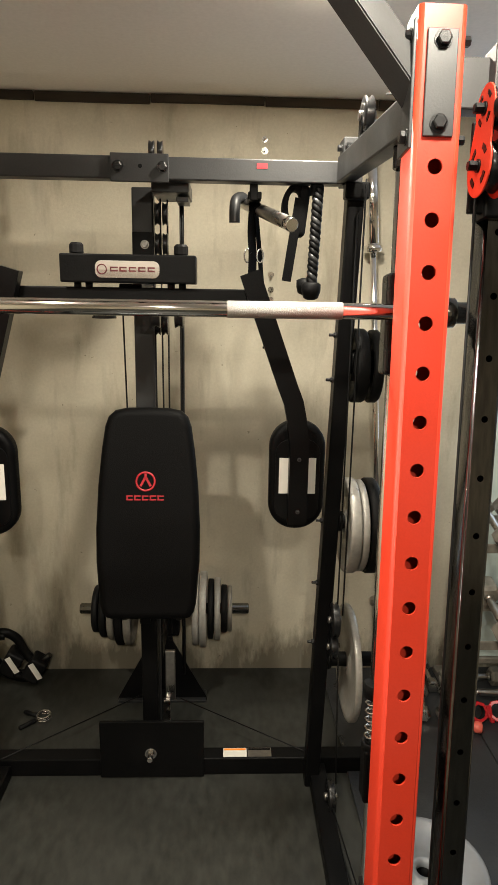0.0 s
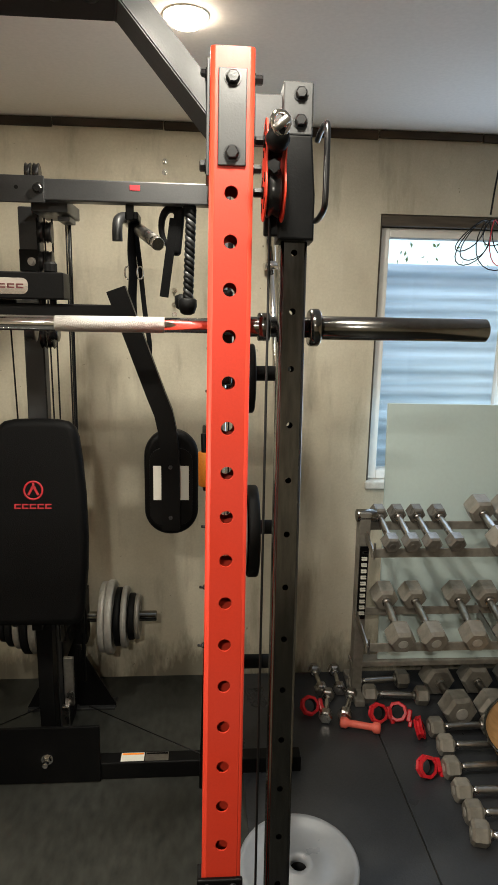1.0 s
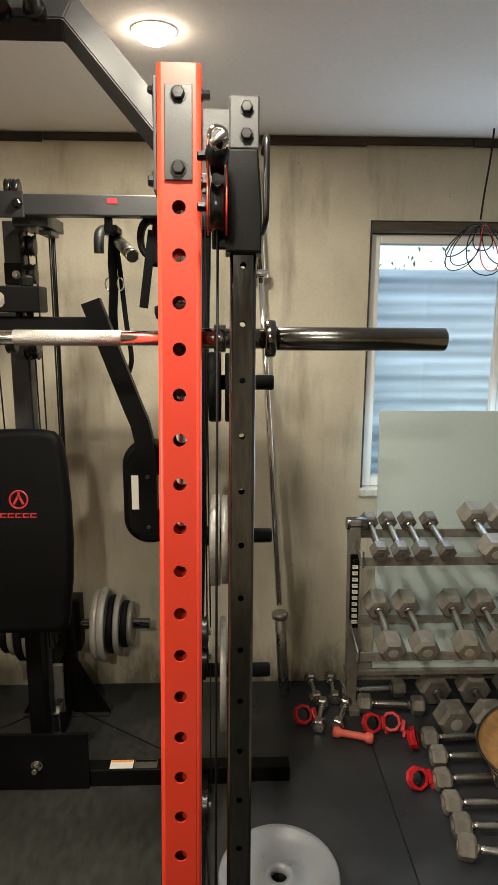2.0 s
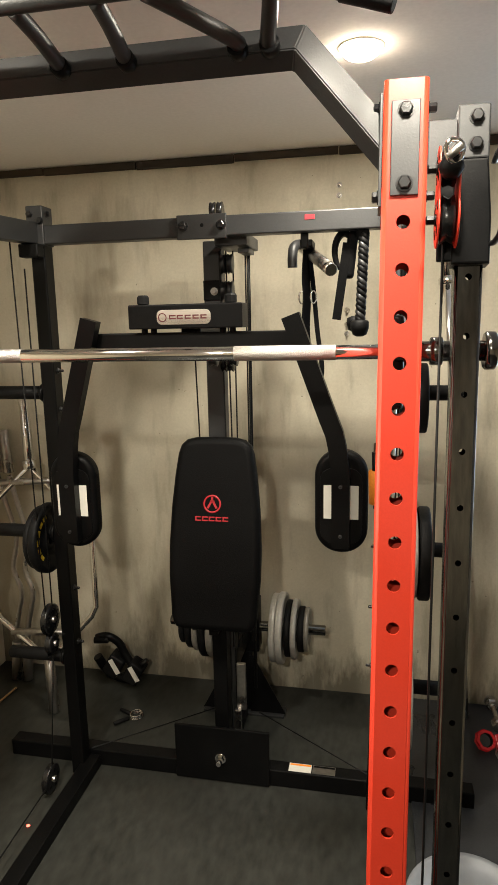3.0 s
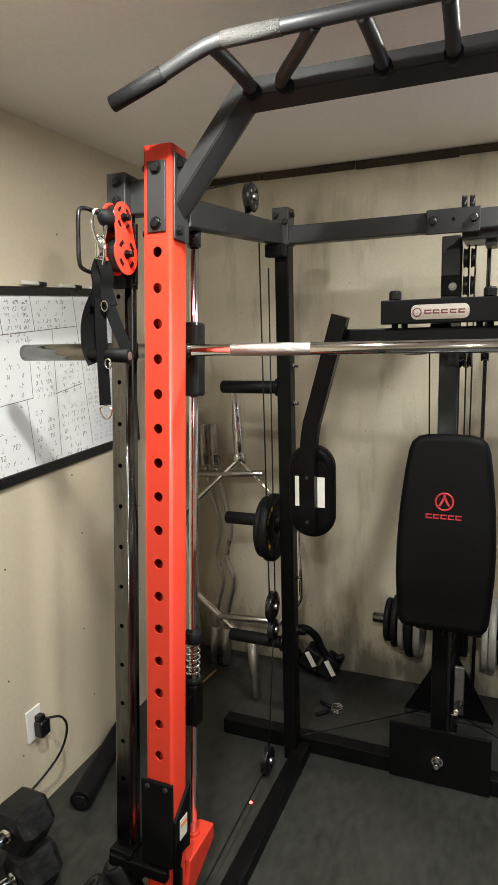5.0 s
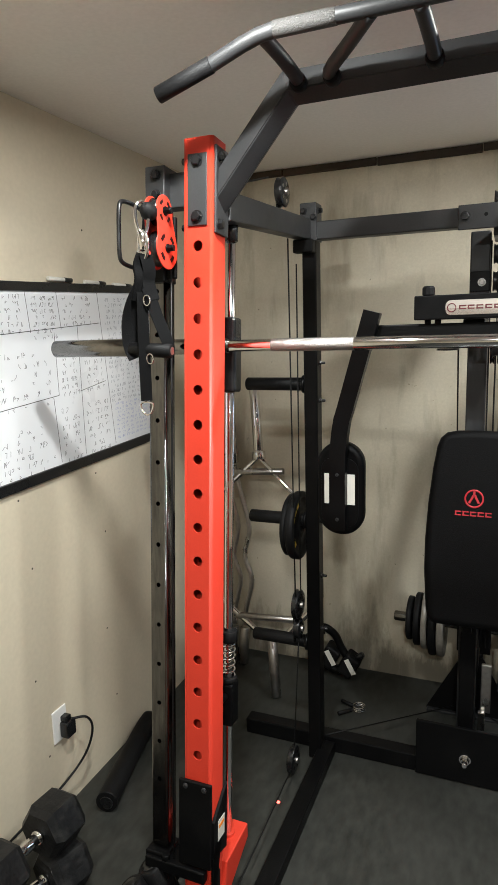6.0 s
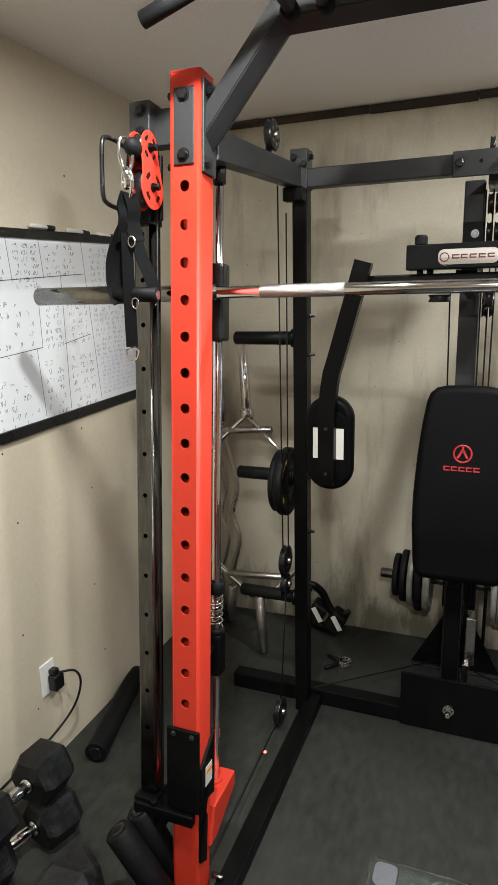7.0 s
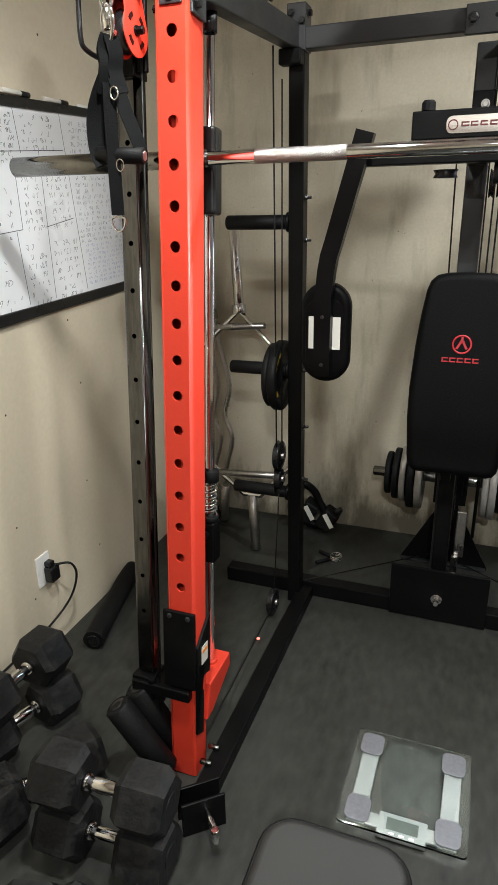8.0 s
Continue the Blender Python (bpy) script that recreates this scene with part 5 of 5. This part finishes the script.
for k, dx in enumerate((0.0, 0.062)):
    ez = thing("curl_bar", (-1.5 + dx, 2.6, 0), "bent steel curl bar leaning in the corner", "curl bar", "bars in the corner")
    zig = [(-1.505 + dx, 2.615, 1.05), (-1.470 + dx, 2.605, 0.915), (-1.425 + dx, 2.60, 0.735), (-1.450 + dx, 2.59, 0.58), (-1.410 + dx, 2.58, 0.458), (-1.445 + dx, 2.575, 0.30), (-1.45 + dx, 2.565, 0.21)]
    part("bent_shaft", pipe(smooth_path(zig, 4), 0.0125, 12), "steel", ez)
    part("sleeve", rod((-1.508 + dx, 2.618, 1.06), (-1.525 + dx, 2.63, 1.27), 0.0245, 22, 0.003), "steel", ez)
    part("sleeve", rod((-1.45 + dx, 2.562, 0.20), (-1.46 + dx, 2.545, 0.005), 0.0245, 22, 0.003), "steel", ez)
ra = thing("row_attachment", (-0.72, 2.05, 0.45), "black cable row attachment with labelled foam ends by the wall", "gym attachment")
part("hook", rod((-0.805, 2.02, 0.545), (-0.75, 2.03, 0.545), 0.013), "black", ra)
part("curved_tube", pipe(smooth_path([(-0.80, 2.03, 0.55), (-0.755, 2.04, 0.555), (-0.715, 2.05, 0.525), (-0.69, 2.05, 0.475), (-0.66, 2.05, 0.43)], 6), 0.016, 14), "black", ra)
for c, a in (((-0.735, 2.05, 0.435), 30), ((-0.655, 2.05, 0.41), 32)):
    fp2 = part("foam_block", moved(box((-0.032, -0.035, -0.045), (0.032, 0.035, 0.045), 0.010, 3), Matrix.Translation(c) @ pose(0, 0, 0, 0, a, 0)), "rubber", ra)
    part("label", moved(box((0.0, -0.0362, -0.033), (0.020, -0.0350, 0.033), 0), Matrix.Translation(c) @ pose(0, 0, 0, 0, -28, 0)), "white", fp2)
part("knob", rod((-0.64, 2.05, 0.43), (-0.60, 2.05, 0.46), 0.011, 14), "plastic", ra)
part("lower_bar", pipe(smooth_path([(-0.80, 2.03, 0.47), (-0.77, 2.05, 0.40), (-0.72, 2.05, 0.375), (-0.66, 2.05, 0.37)], 5), 0.018, 12), "black", ra)
ra.matrix_basis = Matrix.Translation((-0.029, 0.053, -0.428)) @ Matrix.Scale(1.237, 4) @ ra.matrix_basis
cl = thing("spring_clip", (-0.75, 2.35, 0), "chrome spring bar clip with black grips on the floor", "bar clip")
part("coil", pipe([(-0.735 + 0.027 * math.cos(k * 0.42), 2.335 + 0.030 * math.sin(k * 0.42), 0.006 + k * 0.0005) for k in range(46)], 0.0035, 7), "chrome", cl)
part("grip", rod((-0.765, 2.345, 0.012), (-0.825, 2.372, 0.012), 0.0095, 12), "rubber", cl)
part("grip", rod((-0.765, 2.315, 0.012), (-0.815, 2.265, 0.012), 0.0095, 12), "rubber", cl)
cbl = thing("floor_cables", (-0.3, 2.2, 0), "thin black machine cables running low over the floor", "cable")
for a, b in (((-0.80, 2.02, 0.07), (-0.33, 2.44, 0.05)), ((-0.18, 2.40, 0.05), (0.30, 2.05, 0.07)), ((-0.876, 1.80, 0.06), (-0.86, 1.10, 0.055)), ((0.366, 1.80, 0.06), (0.42, 1.15, 0.055))):
    part("cable", rod(a, b, 0.0028, 8), "cable", cbl)
st = thing("resistance_stick", (-1.42, 2.35, 0), "thin brass-coloured rod with a black tip on the floor", "rod")
part("stick", rod((-1.412, 2.462, 0.008), (-1.437, 2.245, 0.008), 0.005, 10), "tan", st)
part("tip", rod((-1.436, 2.25, 0.012), (-1.445, 2.20, 0.012), 0.013, 12), "rubber", st)
rr = thing("rubber_tube", (-1.5, 1.63, 0), "thick black rubber tube lying along the wall", "tube")
tube_c = [(-1.459, 1.405, 0.042), (-1.478, 1.48, 0.042), (-1.555, 1.80, 0.042), (-1.572, 1.90, 0.042)]
part("tube", sweep(smooth_path(tube_c, 5), circle(0.040, 20)), "rubber", rr)
part("bore", lathe([(0.026, 0), (0.026, 0.002), (0.02, 0.002)], frame_to((-1.4585, 1.4030, 0.042), (-1.454, 1.38, 0.042))[0], 18), "plastic", rr)
for k, (a, b) in enumerate((((-1.054, 0.950, 0.260), (-0.925, 0.975, 0.042)), ((-1.030, 1.022, 0.270), (-0.925, 1.055, 0.042)))):
    sl = thing("bar_sleeve_pad", (-1.03, 1.03, 0), "black rubber-sleeved peg leaning against the machine foot", "foam pad", "rubber sleeves by the upright")
    part("tube", rod(a, b, 0.039, 24, 0.006), "rubber", sl)
    d = (Vector(a) - Vector(b)).normalized()
    part("bore", lathe([(0.024, 0), (0.024, 0.001), (0.012, -0.0)], frame_to(Vector(a) + d * 0.0003, Vector(a) + d)[0], 18), "plastic", sl)

# heap of black hex dumbbells by the wall and by the upright
bh = hex_dumbbell(0.36, 0.088, 0.128, "rubber_worn", "chrome", "black rubber hex dumbbell with chrome handle in a heap", "black dumbbells by the wall", 0.017)
bh.matrix_basis = pose(-1.432, 0.975, 0.152, 0, 2, 86)
for m in (pose(-1.432, 0.978, 0.0, 0, 0, 73), pose(-1.50, 0.56, 0.0, 0, 0, 84), pose(-1.31, 0.56, 0.0, 0, 0, 74), pose(-0.960, 0.727, 0.153, 0, 2, 4), pose(-0.958, 0.712, 0.0, 0, 0, 2), pose(-1.235, 0.80, 0.0, 0, 0, 58), pose(-1.12, 0.44, 0.0, 0, 0, 15), pose(-0.78, 0.47, 0.0, 0, 0, -12)):
    copy_thing(bh, m)
spin_collar(pose(-1.195, 0.895, 0.10, 75, 10, 30), c0)
fl = thing("floor_bracket", (-0.74, 0.85, 0), "black steel bracket with a chrome pin beside the dumbbells", "bracket")
part("plate", moved(merge(box((-0.06, -0.004, 0.0), (0.06, 0.004, 0.11), 0.002), box((-0.06, 0.05, 0.0), (0.06, 0.058, 0.11), 0.002), box((-0.05, 0, 0.0), (0.05, 0.055, 0.008), 0.002)), pose(-0.755, 0.865, 0.0, 0, 0, 40)), "black", fl)
part("pin", merge(rod((-0.765, 0.89, 0.07), (-0.70, 0.815, 0.07), 0.009), rod((-0.70, 0.815, 0.085), (-0.70, 0.815, 0.04), 0.011)), "chrome", fl)

# glass bathroom scale and the bench
scl = thing("bathroom_scale", (-0.257, 1.155, 0), "glass bathroom scale with silver rails and a small display", "scale")
gp = part("glass_top", plate(rounded(-0.425, 0.990, -0.088, 1.330, 0.012), 0.008, Matrix(((1, 0, 0, 0), (0, 0, 1, 0), (0, 1, 0, 0.022), (0, 0, 0, 1))), 0.002), "glass", scl, "clear tempered glass top")
gp.visible_shadow = False
for x in (-0.375, -0.138):
    part("rail", box((x - 0.024, 1.005, 0.012), (x + 0.024, 1.315, 0.021), 0.002), "silver", scl)
    for y in (1.045, 1.275):
        el = plate(rounded(x - 0.033, y - 0.040, x + 0.033, y + 0.040, 0.018), 0.002, Matrix(((1, 0, 0, 0), (0, 0, 1, 0), (0, 1, 0, 0.0302), (0, 0, 0, 1))), 0.0008)
        e = part("electrode", el, "pad_grey", scl, "grey metal foot electrode")
        part("rubber_foot", rod((x, y, 0.0), (x, y, 0.0125), 0.018, 18), "rubber", scl)
part("cross_rail", box((-0.352, 1.008, 0.012), (-0.161, 1.048, 0.021), 0.002), "silver", scl)
hs = part("display_housing", box((-0.318, 0.994, 0.006), (-0.190, 1.062, 0.0212), 0.003), "silver", scl)
part("display", box((-0.295, 1.012, 0.0212), (-0.212, 1.048, 0.0218), 0), "lcd", hs)
for k in range(3):
    part("button", box((-0.285 + k * 0.026, 0.999, 0.0212), (-0.272 + k * 0.026, 1.005, 0.0218), 0), "white", hs)
bn = thing("weight_bench", (-0.33, 0.30, 0), "black vinyl flat weight bench standing before the machine", "bench")
ol = rounded(-0.485, -0.15, -0.205, 0.635, 0.065, 6)
part("bench_pad", plate(ol, 0.05, Matrix(((1, 0, 0, 0), (0, 0, 1, 0), (0, 1, 0, 0.405), (0, 0, 0, 1))), 0.018, 6), "bench_vinyl", bn)
part("piping", pipe([(x, y, 0.442) for x, y in ol], 0.004, 8, closed=True), "rubber", bn)
part("spine", box((-0.37, -0.12, 0.35), (-0.32, 0.56, 0.404), 0.004), "black", bn)
for y in (-0.05, 0.48):
    part("leg", merge(box((-0.37, y - 0.025, 0.03), (-0.32, y + 0.025, 0.35), 0.004), box((-0.54, y - 0.025, 0.0), (-0.15, y + 0.025, 0.04), 0.004)), "black", bn)

# whiteboard, marks, markers
WX = XL + 0.004
wb = thing("whiteboard", (XL, 1.68, 1.24), "framed whiteboard covered with handwritten workout tables", "whiteboard")
Y0, Y1, Z0, Z1 = 1.00, 2.160, 1.282, 1.878
part("surface", box((XL + 0.001, Y0, Z0), (XL + 0.010, Y1, Z1), 0.001), "board", wb)
for a, b in (((Y0 - 0.02, Z0 - 0.036), (Y1 + 0.012, Z0)), ((Y0 - 0.02, Z1), (Y1 + 0.012, Z1 + 0.030)), ((Y1, Z0), (Y1 + 0.012, Z1)), ((Y0 - 0.02, Z0), (Y0, Z1))):
    part("frame_bar", box((XL + 0.0005, a[0], a[1]), (XL + 0.018, b[0], b[1]), 0.003), "plastic", wb)
random.seed(21)
def scrawl(y0, z0, w, h, mat, rows, dense):
    """Unreadable handwriting: rows of short strokes."""
    bm = bmesh.new()
    corners = ((0, 0), (1, 0), (0, 0.5), (1, 0.5), (0, 1), (1, 1))
    step = h / rows
    g = min(step * 0.62, 0.017)
    for r in range(rows):
        y, run = y0 + random.uniform(0, 0.01), 0
        base = z0 - 0.018 - (r + 0.5) * step
        while y < y0 + w:
            if random.random() < dense:
                slant = random.uniform(0.0, 0.3)
                path = [random.choice(corners) for _ in range(random.choice((3, 4, 4, 5)))]
                for a, b in zip(path, path[1:]):
                    if a == b:
                        continue
                    p, q = (Vector((XL + 0.0104, y + (c[0] * 0.5 + c[1] * slant) * g, base + (c[1] - 0.5) * g)) for c in (a, b))
                    d = (q - p).normalized()
                    n = Vector((0, -d.z, d.y)) * 0.0007
                    bm.faces.new([bm.verts.new(c) for c in (p - n, q - n, q + n, p + n)])
            run += 1
            y += g * 0.78 + (g * 0.9 if run % 3 == 0 else 0)
    tagged(part("handwriting", bm, mat, wb), kind="stuff")


for y0, z0, w, h, mt, rows, dn in ((1.08, 1.89, 0.30, 0.13, "ink", 6, 0.7), (1.42, 1.885, 0.12, 0.15, "ink", 7, 0.9), (1.575, 1.885, 0.18, 0.11, "ink", 5, 0.6), (1.06, 1.71, 0.42, 0.20, "ink", 6, 0.5),
                                   (1.54, 1.73, 0.09, 0.20, "ink", 8, 0.8), (1.67, 1.73, 0.11, 0.20, "ink", 8, 0.7), (1.06, 1.46, 0.40, 0.17, "ink", 6, 0.4), (1.52, 1.50, 0.11, 0.21, "ink", 7, 0.75), (1.665, 1.50, 0.13, 0.21, "ink", 7, 0.75),
                                   (1.83, 1.88, 0.20, 0.24, "greyink", 11, 0.8), (1.83, 1.64, 0.30, 0.17, "greyink", 9, 0.8), (1.85, 1.47, 0.27, 0.15, "blueink", 9, 0.95)):
    scrawl(y0, z0, w, h, mt, rows, dn)
for a, b in (((1.00, 1.735), (1.79, 1.765)), ((1.40, 1.876), (1.41, 1.745)), ((1.555, 1.876), (1.565, 1.75)), ((1.79, 1.876), (1.835, 1.29)), ((1.00, 1.50), (1.52, 1.525)), ((1.52, 1.525), (1.525, 1.74)), ((1.655, 1.76), (1.64, 1.29)), ((1.49, 1.52), (1.50, 1.29)), ((1.64, 1.525), (1.80, 1.545)), ((2.03, 1.876), (2.035, 1.73))):
    d = Vector((0, b[0] - a[0], b[1] - a[1]))
    n = Vector((0, -d.z, d.y)).normalized() * 0.0011
    bm = bmesh.new()
    bm.faces.new([bm.verts.new(Vector((XL + 0.0106, *p)) + q) for p, q in ((a, -n), (b, -n), (b, n), (a, n))])
    part("ruled_line", bm, "ink", wb)
for k, (z, mt) in enumerate(((1.862, "greymag"), (1.812, "greenmag"), (1.762, "ink"))):
    part("magnet", rod((XL + 0.010, 2.062, z), (XL + 0.018, 2.062, z), 0.019, 20), mt, wb)
for k, (y, mt) in enumerate(((1.50, "white"), (1.70, "white"), (1.88, "white"))):
    mk = thing("marker_pen", (XL + 0.012, y, Z1 + 0.038), "white dry-erase marker with black cap on the whiteboard frame", "marker", "markers on the whiteboard")
    part("barrel", rod((XL + 0.011, y, Z1 + 0.038), (XL + 0.011, y + 0.085, Z1 + 0.038), 0.0075, 14), mt, mk)
    part("cap", rod((XL + 0.011, y + 0.085, Z1 + 0.038), (XL + 0.011, y + 0.125, Z1 + 0.038), 0.0085, 14), "plastic", mk)
wb.matrix_basis = Matrix.Translation((XL, 1.68, 1.24)) @ pose(0, 0, 0, 1.7, 0, 0)
# wall outlet with plug and cord
ot = thing("wall_outlet", (XL, 1.375, 0.34), "white wall outlet with a black plug and cord", "outlet")
part("cover_plate", box((XL + 0.0005, 1.338, 0.278), (XL + 0.007, 1.412, 0.402), 0.003), "vinylframe", ot)
pl = part("plug", merge(box((XL + 0.007, 1.368, 0.29), (XL + 0.045, 1.418, 0.352), 0.008, 3), box((XL + 0.007, 1.375, 0.35), (XL + 0.035, 1.405, 0.372), 0.005)), "plastic", ot)
part("cord", pipe(smooth_path([(XL + 0.04, 1.40, 0.355), (XL + 0.075, 1.44, 0.345), (XL + 0.085, 1.455, 0.29), (XL + 0.07, 1.43, 0.21), (XL + 0.045, 1.36, 0.15), (XL + 0.03, 1.22, 0.12), (XL + 0.02, 1.0, 0.10), (XL + 0.03, 0.7, 0.012)], 6), 0.0045, 8), "cable", pl)
# screws and bolts in the walls
for k, (x, z) in enumerate(((0.143, 2.269), (0.143, 2.31), (0.18, 1.80), (0.18, 1.74), (0.18, 1.70))):
    an2 = thing("wall_anchor", (x, YB, z), "small bare bolt end in the concrete wall", "bolt", "bolts in the concrete wall")
    part("washer", merge(bolt((x, YB, z), (0, -1, 0), 0.0095, 0.010), rod((x, YB - 0.008, z), (x, YB - 0.03, z), 0.0045, 10)), "chrome", an2)
dots = bmesh.new()
for y in (1.30, 1.72, 2.14, 0.88):
    for z in (0.25, 0.56, 0.955, 1.2, 2.1):
        dots = merge(dots, lathe([(0.004, 0), (0.004, 0.0006)], Matrix.Translation((XL, y + 0.02 * math.sin(z * 9), z)) @ pose(0, 0, 0, 0, 90, 0), 8))
tagged(solid("nail_heads", dots, "timber", "small dark nail heads in the beige wall board", "nails"), kind="stuff")
